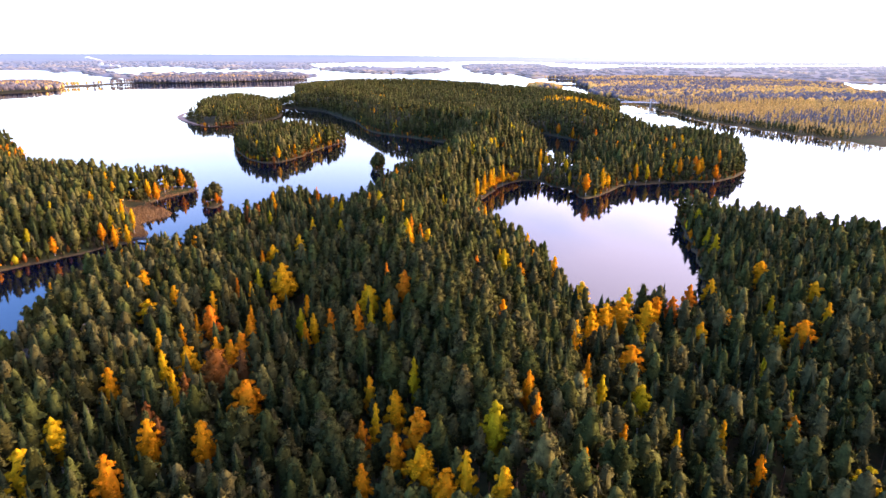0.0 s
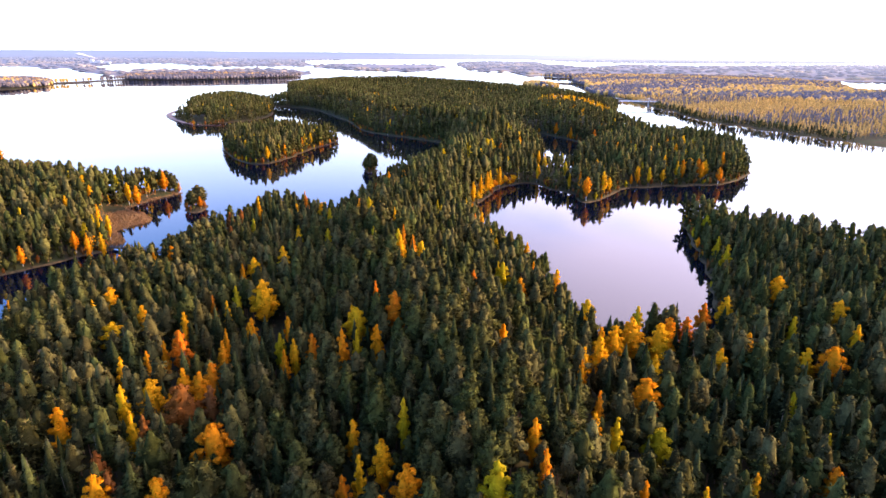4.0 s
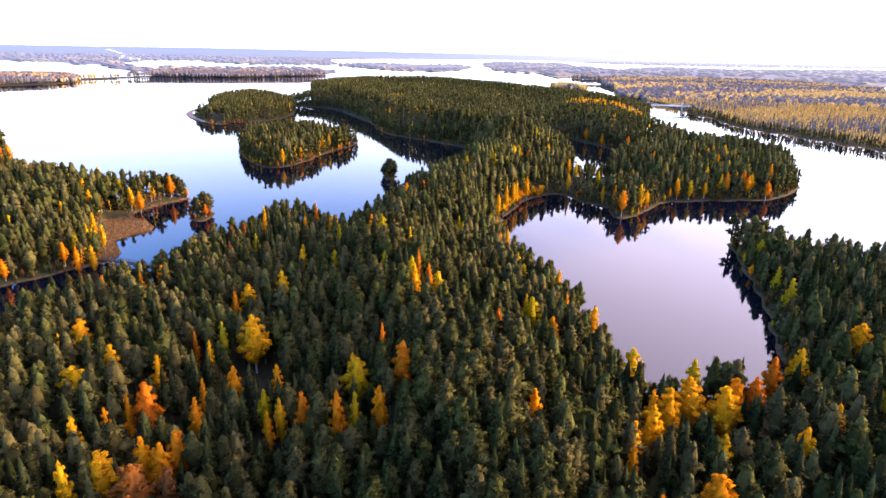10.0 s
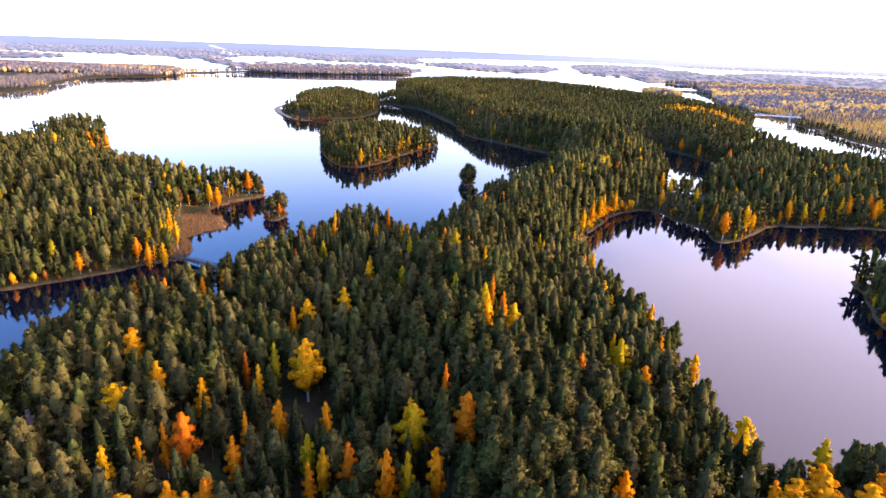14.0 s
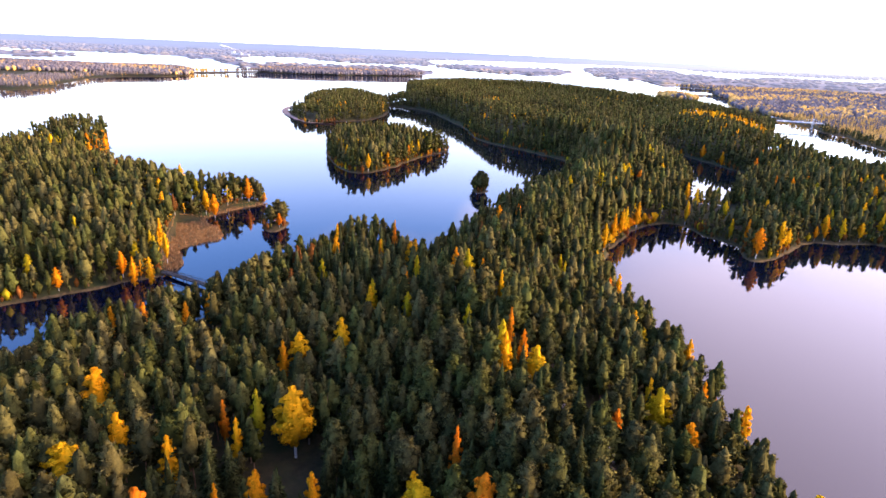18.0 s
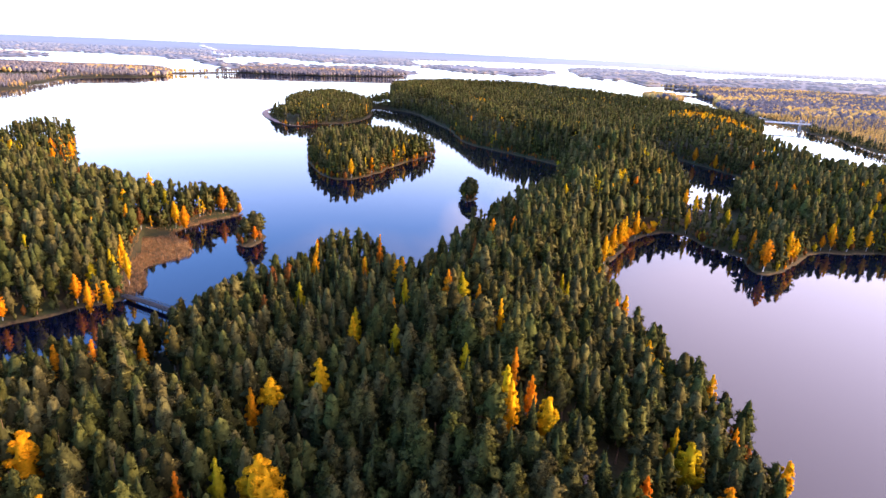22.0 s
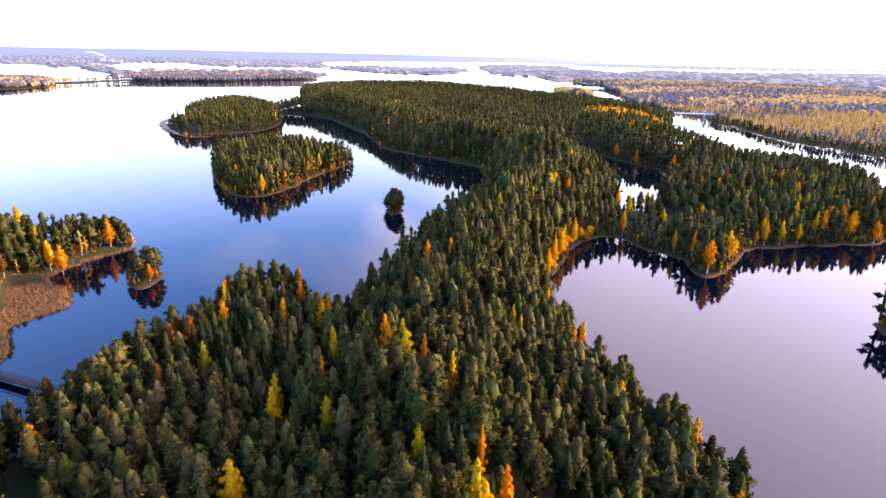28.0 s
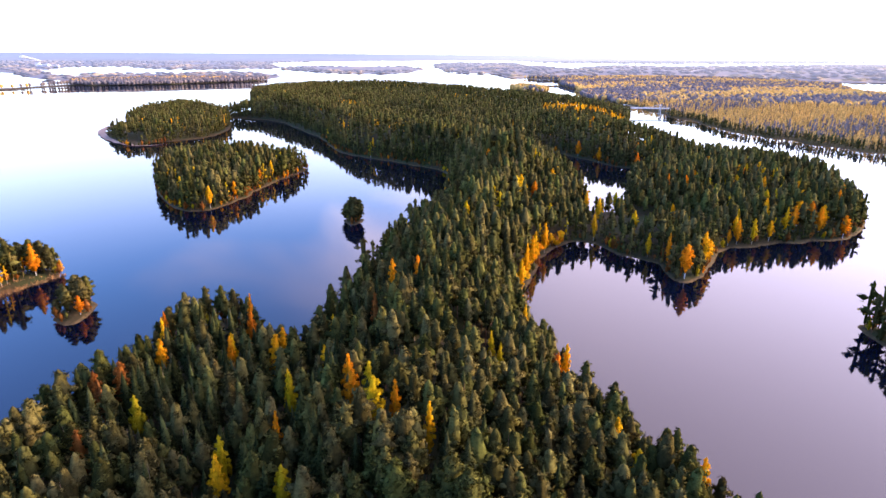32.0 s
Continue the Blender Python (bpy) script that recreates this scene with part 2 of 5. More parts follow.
def country_material():
    """The backdrop of distance: woods, birch stands and fields, with bright autumn haze painted in as a glow."""
    mat, nt, bsdf = material("hazed_country", 0.95, 0.05)
    woods = ramp(nt, noise_at(nt, 0.02, 4, 0.7), [(0.35, (0.12, 0.11, 0.135)), (0.65, (0.17, 0.15, 0.155))])
    gold = ramp(nt, noise_at(nt, 0.006, 5, 0.7), [(0.52, (0, 0, 0)), (0.64, (1, 1, 1))])
    col = blend(nt, gold, woods, (0.44, 0.31, 0.17))
    geo, dist, sep = nt.nodes.new("ShaderNodeNewGeometry"), nt.nodes.new("ShaderNodeVectorMath"), nt.nodes.new("ShaderNodeSeparateXYZ")
    dist.operation = "LENGTH"
    nt.links.new(geo.outputs["Position"], dist.inputs[0])
    nt.links.new(geo.outputs["Position"], sep.inputs[0])

    def between(source, lo, hi):
        k = nt.nodes.new("ShaderNodeMapRange")
        nt.links.new(source, k.inputs[0])
        k.inputs[1].default_value, k.inputs[2].default_value = lo, hi
        return k.outputs[0]
    haze_share = between(dist.outputs["Value"], 2050, 4400)
    nt.links.new(blend(nt, haze_share, col, (0.10, 0.10, 0.12)), bsdf.inputs["Base Color"])
    # haze painted as emission: blue to the west, near white to the east
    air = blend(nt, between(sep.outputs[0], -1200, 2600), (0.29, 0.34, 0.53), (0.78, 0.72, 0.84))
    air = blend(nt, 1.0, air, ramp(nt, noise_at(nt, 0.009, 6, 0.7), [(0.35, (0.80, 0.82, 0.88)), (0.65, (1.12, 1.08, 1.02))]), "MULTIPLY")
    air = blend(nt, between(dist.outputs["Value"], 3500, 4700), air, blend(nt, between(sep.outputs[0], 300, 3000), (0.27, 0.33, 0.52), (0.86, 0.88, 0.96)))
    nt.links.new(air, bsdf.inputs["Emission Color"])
    nt.links.new(haze_share, bsdf.inputs["Emission Strength"])
    return mat


M["country"] = country_material()


def plain(name, low, high, scale=2.0, rough=0.8, metal=0.0):
    """Worn paint, wood, stone or metal: two tones, fine grain and a faint relief."""
    mat, nt, bsdf = material(name, rough, 0.3)
    bsdf.inputs["Metallic"].default_value = metal
    c = ramp(nt, noise_at(nt, scale, 6, 0.65), [(0.3, low), (0.7, high)])
    stain = ramp(nt, noise_at(nt, scale * 0.15, 3), [(0.4, (0.75, 0.73, 0.7)), (0.7, (1, 1, 1))])
    nt.links.new(blend(nt, 1.0, c, stain, "MULTIPLY"), bsdf.inputs["Base Color"])
    bump = nt.nodes.new("ShaderNodeBump")
    bump.inputs["Strength"].default_value, bump.inputs["Distance"].default_value = 0.4, 0.03
    nt.links.new(noise_at(nt, scale * 4, 5), bump.inputs["Height"])
    nt.links.new(bump.outputs[0], bsdf.inputs["Normal"])
    return mat


M["timber"] = plain("tarred_timber", (0.035, 0.030, 0.028), (0.085, 0.072, 0.062))
M["deck_timber"] = plain("weathered_planks", (0.045, 0.040, 0.038), (0.095, 0.085, 0.080))
M["white_steel"] = plain("white_painted_steel", (0.62, 0.63, 0.66), (0.78, 0.79, 0.80), 1.0, 0.5)
M["concrete"] = plain("pale_concrete", (0.34, 0.33, 0.32), (0.48, 0.47, 0.45), 1.0)
M["reed"] = foliage("dry_reeds", [(0.0, (0.25, 0.135, 0.058)), (0.5, (0.32, 0.175, 0.072)), (1.0, (0.21, 0.115, 0.05))], 0.12)
M["sand"] = plain("pale_sand", (0.34, 0.22, 0.16), (0.45, 0.31, 0.24), 0.3, 0.95)
M["steam"] = plain("white_steam", (0.80, 0.81, 0.83), (0.88, 0.88, 0.89), 0.05, 1.0)


# ---- the plan: shores of the land, in metres ----
MAIN = [(-420, -700), (-170, -250), (-140, 0), (-127, 100), (-134, 150), (-137, 190), (-129, 214), (-115, 229), (-101, 238), (-97, 257),
        (-86, 284), (-73, 296), (-70, 328), (-60, 340), (-45, 345), (-31, 316), (-20, 302), (-6, 335), (5, 365), (26, 410), (45, 450), (66, 480),
        (85, 530), (104, 600), (106, 650), (77, 690), (42, 733), (12, 790), (-3, 890), (-30, 983)]
NORTH = [(-62, 1084), (-105, 1142), (-160, 1175), (-172, 1205), (-120, 1300), (-150, 1500), (-160, 1790), (-60, 1925),
         (187, 1870), (322, 1650), (410, 1400), (456, 1240), (515, 1100), (500, 1010), (372, 800), (392, 715), (375, 640), (412, 590), (415, 530),
         (371, 451), (346, 416), (306, 391), (272, 389)]
COVE = [(237, 388), (215, 384), (193, 364), (176, 349), (160, 344), (166, 372), (152, 390), (147, 415), (131, 413), (115, 401), (97, 374), (81, 344),
        (72, 312), (70, 290), (74, 250), (77, 225), (84, 205), (80, 180), (80, 150), (80, 128), (86, 124), (94, 132), (108, 133), (132, 137), (152, 166),
        (171, 202), (184, 232), (197, 262), (208, 287), (216, 268), (218, 248), (238, 230), (252, 210), (272, 190), (345, 150), (460, 80), (560, -150), (600, -700)]
POND = [(178, 478), (196, 472), (210, 488), (236, 532), (264, 572), (300, 598), (290, 620), (276, 640), (264, 692), (246, 735), (222, 722), (213, 640), (200, 560), (184, 500)]
WEST = [(-700, 150), (-400, 190), (-262, 212), (-194, 234), (-167, 254), (-151, 270), (-139, 280), (-137, 290), (-145, 308), (-150, 318), (-136, 335), (-143, 352),
        (-161, 371), (-153, 392), (-135, 417), (-148, 424), (-176, 412), (-212, 428), (-250, 456), (-293, 492), (-330, 560), (-384, 645), (-420, 690), (-444, 650),
        (-428, 545), (-520, 520), (-650, 450), (-760, 300)]
HEART = [(-134, 605), (-118, 556), (-99, 534), (-82, 538), (-66, 568), (-49, 616), (-31, 651), (-19, 680), (-30, 688), (-54, 712), (-100, 742), (-146, 728), (-150, 660)]
BEACH = [(-302, 1000), (-262, 925), (-222, 858), (-190, 895), (-158, 918), (-140, 946), (-134, 1040), (-150, 1130), (-150, 1185), (-178, 1195), (-190, 1250), (-240, 1330), (-292, 1290), (-300, 1130), (-282, 1060)]
ISLET = [(6, 485), (12, 477), (19, 484), (18, 492), (11, 494)]
SPRUCE_ISLET = [(-120, 366), (-116, 356), (-110, 354), (-107, 364), (-108, 376), (-114, 379)]
FAR_WEST = [(-868, 1157), (-861, 1244), (-940, 1440), (-973, 1640), (-890, 1740), (-862, 1860), (-930, 2060), (-1030, 2230), (-1140, 2250), (-1330, 2190), (-1800, 2150), (-2200, 1500), (-1500, 950)]
CAUSEWAY = [(-935, 2050), (-922, 2050), (-855, 2180), (-790, 2310), (-800, 2325), (-866, 2190)]
FAR_NORTH = [(-830, 2420), (-800, 2310), (-730, 2270), (-540, 2290), (-360, 2400), (-235, 2540), (-166, 3010), (-310, 3500), (-560, 3650), (-690, 3450), (-950, 3450), (-1120, 3400), (-960, 2800)]
FIELD_ISLE = [(-240, 4400), (19, 3700), (177, 3440), (390, 3360), (634, 3860), (720, 4300), (640, 4900), (60, 5000), (-200, 4800)]
FAR_EAST = [(1044, 5582), (932, 4978), (787, 3954), (789, 3379), (924, 3202), (841, 2765), (890, 2575), (956, 2434), (834, 2101), (785, 1912), (716, 1673), (645, 1475), (635, 1280),
            (605, 1090), (594, 940), (572, 811), (585, 753), (595, 694), (606, 639), (640, 500), (720, 300), (1000, 0), (2600, -600), (9000, 300), (9000, 5300), (5264, 5176), (4097, 4973),
            (2999, 4598), (2717, 4553), (2725, 5032), (2428, 4974), (2030, 4526), (1764, 4092), (1615, 4071), (1853, 4766), (1808, 5279), (2055, 6286), (1776, 6532), (1404, 6588)]
ROUND_ISLE = [(555, 1830), (545, 1730), (575, 1675), (634, 1695), (650, 1800), (600, 1880)]
WEST_ISLE = [(-2230, 3050), (-2168, 3178), (-2241, 3450), (-2480, 3600), (-2900, 3500), (-3100, 3100), (-2700, 2850)]
FAR_SHORE = [(-9000, 4400), (-4200, 4300), (-2820, 4383), (-2098, 4172), (-1702, 3717), (-1593, 3733), (-1262, 3179), (-1068, 2822), (-918, 2617), (-834, 2592), (-961, 2898),
             (-1382, 3706), (-1673, 4337), (-1786, 5067), (-1664, 5337), (-1402, 5173), (-1161, 4711), (-850, 4422), (-609, 4471), (-274, 4452), (-280, 5018), (-443, 6148), (-347, 7109),
             (120, 7530), (720, 8042), (1164, 7978), (1817, 8535), (2394, 8507), (2591, 7819), (2677, 6999), (3210, 6452), (4029, 6197), (5201, 6330), (6810, 6716), (12000, 6900),
             (60000, 9000), (40000, 60000), (-40000, 60000), (-60000, 9000)]
MARSH = [(-172, 362), (-163, 370), (-158, 384), (-152, 402), (-143, 410), (-132, 416), (-128, 408), (-150, 388), (-158, 372), (-138, 356), (-132, 336), (-146, 316), (-134, 292), (-140, 284), (-154, 312), (-166, 345)]
RIDGE_LAKE = [(112, 1140), (145, 1066), (178, 1004), (198, 1012), (186, 1062), (150, 1125), (128, 1165)]
EAST_LAKE = [(1941, 2081), (2076, 2081), (2193, 2015), (1875, 1633), (1582, 1435), (1454, 1419), (1514, 1561)]
EAST_TARN = [(1943, 2285), (1922, 2171), (1989, 2172), (1808, 1940), (1690, 1950)]


def shore(points, step=6.0, rough=1.6):
    """A closed shoreline drawn smoothly through the plan's points, with small bays of its own."""
    p = np.array(points, float)
    n, out = len(p), []
    for i in range(n):
        a, b, c, d = p[i - 1], p[i], p[(i + 1) % n], p[(i + 2) % n]
        k = int(min(12, max(2, np.linalg.norm(c - b) / step)))
        for u in np.arange(k) / k:
            m1, m2 = (c - a) * 0.5, (d - b) * 0.5
            lim = np.linalg.norm(c - b)
            m1, m2 = (m * min(1, 1.2 * lim / (np.linalg.norm(m) + 1e-6)) for m in (m1, m2))
            h = (2 * u**3 - 3 * u**2 + 1) * b + (u**3 - 2 * u**2 + u) * m1 + (3 * u**2 - 2 * u**3) * c + (u**3 - u**2) * m2
            w = rough * min(1.0, lim / 25)
            out.append(h + w * np.array((math.sin(h[0] * 0.31 + h[1] * 0.17), math.sin(h[1] * 0.27 - h[0] * 0.21))))
    return np.array(out)


def depth_in(poly, pts):
    """How far each point lies inside the outline, in metres; negative outside."""
    (ax, ay), (bx, by) = poly.T, np.roll(poly, -1, 0).T
    ex, ey = bx - ax, by - ay
    ee = ex * ex + ey * ey + 1e-9
    slope = ex / np.where(ey == 0, 1e-9, ey)
    res = np.empty(len(pts))
    for s in range(0, len(pts), 1500):
        qx, qy = pts[s:s + 1500, :1], pts[s:s + 1500, 1:]
        wx, wy = qx - ax, qy - ay
        t = np.clip((wx * ex + wy * ey) / ee, 0, 1)
        dist = np.sqrt(((wx - t * ex)**2 + (wy - t * ey)**2).min(1))
        inside = ((((ay <= qy) != (by <= qy)) & (wx < wy * slope)).sum(1) % 2) == 1
        res[s:s + 1500] = np.where(inside, dist, -dist)
    return res


# outline, how far the ground rises inside it, over what width
LANDS = {"main": (shore(MAIN + NORTH + COVE), 6.0, 30), "west": (shore(WEST), 6.0, 45), "heart": (shore(HEART), 5.0, 40), "beach": (shore(BEACH, 8), 6.0, 60),
         "islet": (shore(ISLET, 2, 0.5), 0.8, 4), "spruce_islet": (shore(SPRUCE_ISLET, 2, 0.6), 1.2, 6), "far_west": (shore(FAR_WEST, 25, 8), 10.0, 150),
         "far_north": (shore(FAR_NORTH, 25, 8), 5.0, 200), "field_isle": (shore(FIELD_ISLE, 40, 10), 5.0, 200), "far_east": (shore(FAR_EAST, 25, 8), 10.0, 300),
         "round_isle": (shore(ROUND_ISLE, 15, 3), 11.0, 25), "causeway": (shore(CAUSEWAY, 10, 0.5), 2.0, 3), "west_isle": (shore(WEST_ISLE, 60, 10), 10.0, 200),
         "far_shore": (shore(FAR_SHORE, 100, 12), 10.0, 1500)}
HOLES = [shore(POND), shore(RIDGE_LAKE), shore(EAST_LAKE, 40, 6), shore(EAST_TARN, 40, 4)]
MARSH_EDGE = shore(MARSH, 4, 1.0)
RIDGES = [([(30, -200), (22, 60), (14, 160), (6, 225), (24, 290), (64, 372), (94, 445), (132, 535)], 13.0, 24),
          ([(132, 535), (138, 600), (134, 655), (102, 714), (64, 778), (38, 865), (14, 955), (-16, 1050), (-60, 1180)], 16.0, 34),
          ([(-100, 1300), (0, 1700), (180, 1720), (330, 1400), (420, 1120), (350, 900), (310, 720)], 11.0, 55), ([(-330, 330), (-250, 370), (-200, 395)], 5.0, 50)]


FLATS = [(-292, 998, 44), (-238, 878, 30), (-205, 890, 24), (-285, 1050, 22)]  # low sandy points


def waves(p, scale, seed=0):
    """Gentle irregular waves between -1 and 1."""
    x, y = p[:, 0] / scale, p[:, 1] / scale
    return (np.sin(x * 1.3 + 1.7 * np.sin(y * 0.7 + seed)) + np.sin(y * 1.1 - x * 0.6 + 2.1 * seed) + np.sin(x * 2.3 + y * 1.9 + seed * 0.7) * 0.6) / 2.6


def land(pts):
    """Depth inside the land (negative on the water) and the height of the ground."""
    depth, height = np.full(len(pts), -1e4), np.full(len(pts), -6.0)
    for poly, rise, width in LANDS.values():
        lo, hi = poly.min(0) - 60, poly.max(0) + 60
        near = np.flatnonzero(((pts > lo) & (pts < hi)).all(1))
        if not len(near):
            continue
        d = depth_in(poly, pts[near])
        for hole in HOLES:
            if (hole.min(0) > lo).all() and (hole.max(0) < hi).all():
                d = np.minimum(d, -depth_in(hole, pts[near]))
        h = np.where(d > 0, 0.25 + np.minimum(d, 4) * 0.30 + rise * (1 - np.exp(-np.maximum(d, 0) / width)), np.maximum(d * 0.25 + 0.25 * (d > -1), -6))
        better = d > depth[near]
        depth[near[better]], height[near[better]] = d[better], h[better]
    for line, top, wide in RIDGES:
        c = np.array(line, float)
        best = np.full(len(pts), 1e9)
        for a, b in zip(c[:-1], c[1:]):
            e = b - a
            t = np.clip(((pts - a) @ e) / (e @ e), 0, 1)
            best = np.minimum(best, np.hypot(*(pts - a - t[:, None] * e).T))
        height += np.where(depth > 0, top * np.exp(-(best / wide)**2) * np.clip(depth / 22, 0, 1), 0)
    height += np.where(depth > 8, waves(pts, 23, 2) * 0.9, 0)
    for x, y, r in FLATS:
        low = np.hypot(pts[:, 0] - x, pts[:, 1] - y) < r
        height[low] = np.minimum(height[low], 0.3)
    near = np.flatnonzero((pts[:, 0] > -230) & (pts[:, 0] < -110) & (pts[:, 1] > 260) & (pts[:, 1] < 450))
    if len(near):  # the reed flat lies barely above the water
        wet = depth_in(MARSH_EDGE, pts[near]) > 0
        height[near[wet]] = np.minimum(height[near[wet]], 0.35)
    return depth, height


HUB = np.array((0.0, 20.0, 105.0))


def drawn_in(p):
    """Beyond 2.2 km the distance is drawn in along the lines of sight, so that the last hills stand at 4.8 km."""
    v = p - HUB
    d = np.hypot(v[:, 0], v[:, 1])
    s = np.where(d > 2200, (2200 + 1310 * np.log(np.maximum(d, 2200) / 2200)) / np.maximum(d, 1), 1.0)
    return HUB + v * s[:, None]


def mesh_of(name, verts, faces, mat, tone=None, smooth=False):
    """A mesh from arrays of corners and of three- or four-cornered faces."""
    me = bpy.data.meshes.new(name)
    groups = [np.asarray(f) for f in (faces if isinstance(faces, list) else [faces]) if len(f)]
    me.vertices.add(len(verts))
    verts = np.asarray(verts, np.float32)
    me.vertices.foreach_set("co", verts[:, :3].ravel())
    me.loops.add(sum(f.size for f in groups))
    me.loops.foreach_set("vertex_index", np.concatenate([f.ravel() for f in groups]).astype(np.int32))
    sizes = np.concatenate([np.full(len(f), f.shape[1]) for f in groups])
    me.polygons.add(len(sizes))
    me.polygons.foreach_set("loop_start", (np.cumsum(sizes) - sizes).astype(np.int32))
    me.polygons.foreach_set("use_smooth", np.full(len(sizes), smooth))
    if tone is not None:
        me.attributes.new("tone", "FLOAT", "POINT").data.foreach_set("value", tone.astype(np.float32))
    me.materials.append(mat)
    me.update(calc_edges=True)
    if verts.shape[1] == 6 and verts[:, 3:].any():
        me.normals_split_custom_set_from_vertices(verts[:, 3:])
    return me


# ---- ground and water ----
def rings():
    fine = np.radians(np.concatenate([np.arange(-180, -52, 4), np.arange(-52, 64, 0.36), np.arange(64, 180, 4)]))
    r = np.concatenate([[0.0], np.geomspace(14, 16000, 300)])
    x = (r[:, None] * np.sin(fine)).ravel()
    y = (r[:, None] * np.cos(fine)).ravel() + 10
    n, k = len(r), len(fine)
    i, j = np.meshgrid(np.arange(n - 1), np.arange(k), indexing="ij")
    q = np.stack([i * k + j, i * k + (j + 1) % k, (i + 1) * k + (j + 1) % k, (i + 1) * k + j], -1).reshape(-1, 4)
    return np.stack([x, y], 1), q


plan, quads = rings()
depth, height = land(plan)
away = np.hypot(*plan.T)
far_hills = np.clip((away - 9500) / 6400, 0, 1)**1.5 * (depth > 0) * (70 + 9 * waves(plan, 1700, 4)) * np.clip(1.0 - (np.degrees(np.arctan2(plan[:, 0], plan[:, 1])) - 0) / 38, 0.12, 1)
flat = quads[:, ::-1]
beyond = away[flat].min(1) > 2600
relief = drawn_in(np.column_stack([plan, height + far_hills]))


def sheet(name, part_of, label, mat, category, kind):
    used, back = np.unique(part_of, return_inverse=True)
    ob = new(name, mesh_of(name, relief[used], back.reshape(part_of.shape), mat, smooth=True))
    return tagged(ob, label, category, kind=kind)


sheet("ground", flat[~beyond], "forest floor with moss, litter and tan grassy banks", M["ground"], "ground", "structure")
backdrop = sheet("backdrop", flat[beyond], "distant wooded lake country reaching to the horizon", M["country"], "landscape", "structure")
turns, rims = np.arange(96) * 2 * math.pi / 96, np.concatenate([[0.0, 400, 1000], np.geomspace(1600, 12000, 130)])
pool = np.stack([(rims[:, None] * np.sin(turns)).ravel(), (rims[:, None] * np.cos(turns)).ravel() + 10, np.zeros(len(rims) * 96)], 1)
i, j = np.meshgrid(np.arange(len(rims) - 1), np.arange(96), indexing="ij")
pool_faces = np.stack([i * 96 + j, (i + 1) * 96 + j, (i + 1) * 96 + (j + 1) % 96, i * 96 + (j + 1) % 96], -1).reshape(-1, 4)
water = new("water", mesh_of("water", drawn_in(pool), pool_faces, M["water"], smooth=True))
tagged(water, "calm deep blue lake water mirroring the sky", "lake", kind="structure")


# ---- trees ----
rng = np.random.default_rng(7)


def unit(v):
    return v / (np.linalg.norm(v, axis=-1, keepdims=True) + 1e-9)


def sprays(centre, along, facing, length, width, r):
    """Feathery sprays of needles or leaves: pointed blades along a branch, rolled at random, lit like the mass they belong to."""
    t = unit(along + 0.30 * r.normal(size=along.shape))
    n = unit(facing + 0.55 * r.normal(size=t.shape))
    b = unit(np.cross(n, t))
    s = (length * r.uniform(0.65, 1.3, len(centre)))[:, None]
    w = (width * r.uniform(0.7, 1.3, len(centre)))[:, None]
    tip = centre + t * s * 0.55 + np.array((0, 0, -0.10)) * s
    v = np.stack([centre - t * s * 0.45 - b * w * 0.5, tip, centre - t * s * 0.4 + b * w * 0.5], 1)
    wrong = (np.cross(v[:, 1] - v[:, 0], v[:, 2] - v[:, 0]) * facing).sum(1) < 0
    v[wrong] = v[wrong][:, ::-1]
    soft = unit(facing + 0.55 * r.normal(size=t.shape))
    return np.concatenate([v.reshape(-1, 3), soft.repeat(3, 0)], 1), np.arange(3 * len(centre)).reshape(-1, 3)


SHAPES = {  # height, crown's foot and widest place as shares of it, radius, how pointed
    "pine": (18.0, 0.30, 0.56, 2.95, 0.55), "spruce": (17.5, 0.10, 0.26, 2.5, 0.78), "birch": (15.5, 0.12, 0.44, 2.45, 0.62), "aspen": (14.5, 0.18, 0.50, 2.55, 0.56),
    "low_pine": (14.0, 0.06, 0.48, 2.8, 0.54), "shrub": (5.0, 0.02, 0.40, 1.7, 0.6), "stand": (14.0, 0.0, 0.5, 7.5, 0.5), "grove": (12.0, 0.0, 0.55, 24.0, 0.35)}
# how far the inner mass fills the crown, rise of the sprays, their breadth to length, how lumpy, size and flatness of the boughs' tufts
SPRAY = {"pine": (0.62, 0.45, 0.6, 0.36, 0.36, 0.85), "low_pine": (0.64, 0.4, 0.6, 0.36, 0.36, 0.85), "spruce": (0.62, 0.0, 0.55, 0.22, 0, 0), "birch": (0.58, 0.35, 0.85, 0.34, 0.28, 1.0),
         "aspen": (0.58, 0.35, 0.85, 0.34, 0.29, 1.0), "shrub": (0.75, 0.6, 0.7, 0.4, 0, 0), "stand": (0.9, 0.4, 0.6, 0.5, 0, 0), "grove": (0.95, 0.4, 0.6, 0.5, 0, 0)}
G = (1 + 5**0.5) / 2
BALL = unit(np.array([(-1, G, 0), (1, G, 0), (-1, -G, 0), (1, -G, 0), (0, -1, G), (0, 1, G), (0, -1, -G), (0, 1, -G), (G, 0, -1), (G, 0, 1), (-G, 0, -1), (-G, 0, 1)]))
BALL_FACES = np.array([(0, 11, 5), (0, 5, 1), (0, 1, 7), (0, 7, 10), (0, 10, 11), (1, 5, 9), (5, 11, 4), (11, 10, 2), (10, 7, 6), (7, 1, 8),
                       (3, 9, 4), (3, 4, 2), (3, 2, 6), (3, 6, 8), (3, 8, 9), (4, 9, 5), (2, 4, 11), (6, 2, 10), (8, 6, 7), (9, 8, 1)])
KNOB = np.array([(1, 0, 0), (0, 1, 0), (-1, 0, 0), (0, -1, 0), (0, 0, 1), (0, 0, -1)], float)
KNOB_FACES = np.array([(0, 1, 4), (1, 2, 4), (2, 3, 4), (3, 0, 4), (1, 0, 5), (2, 1, 5), (3, 2, 5), (0, 3, 5)])


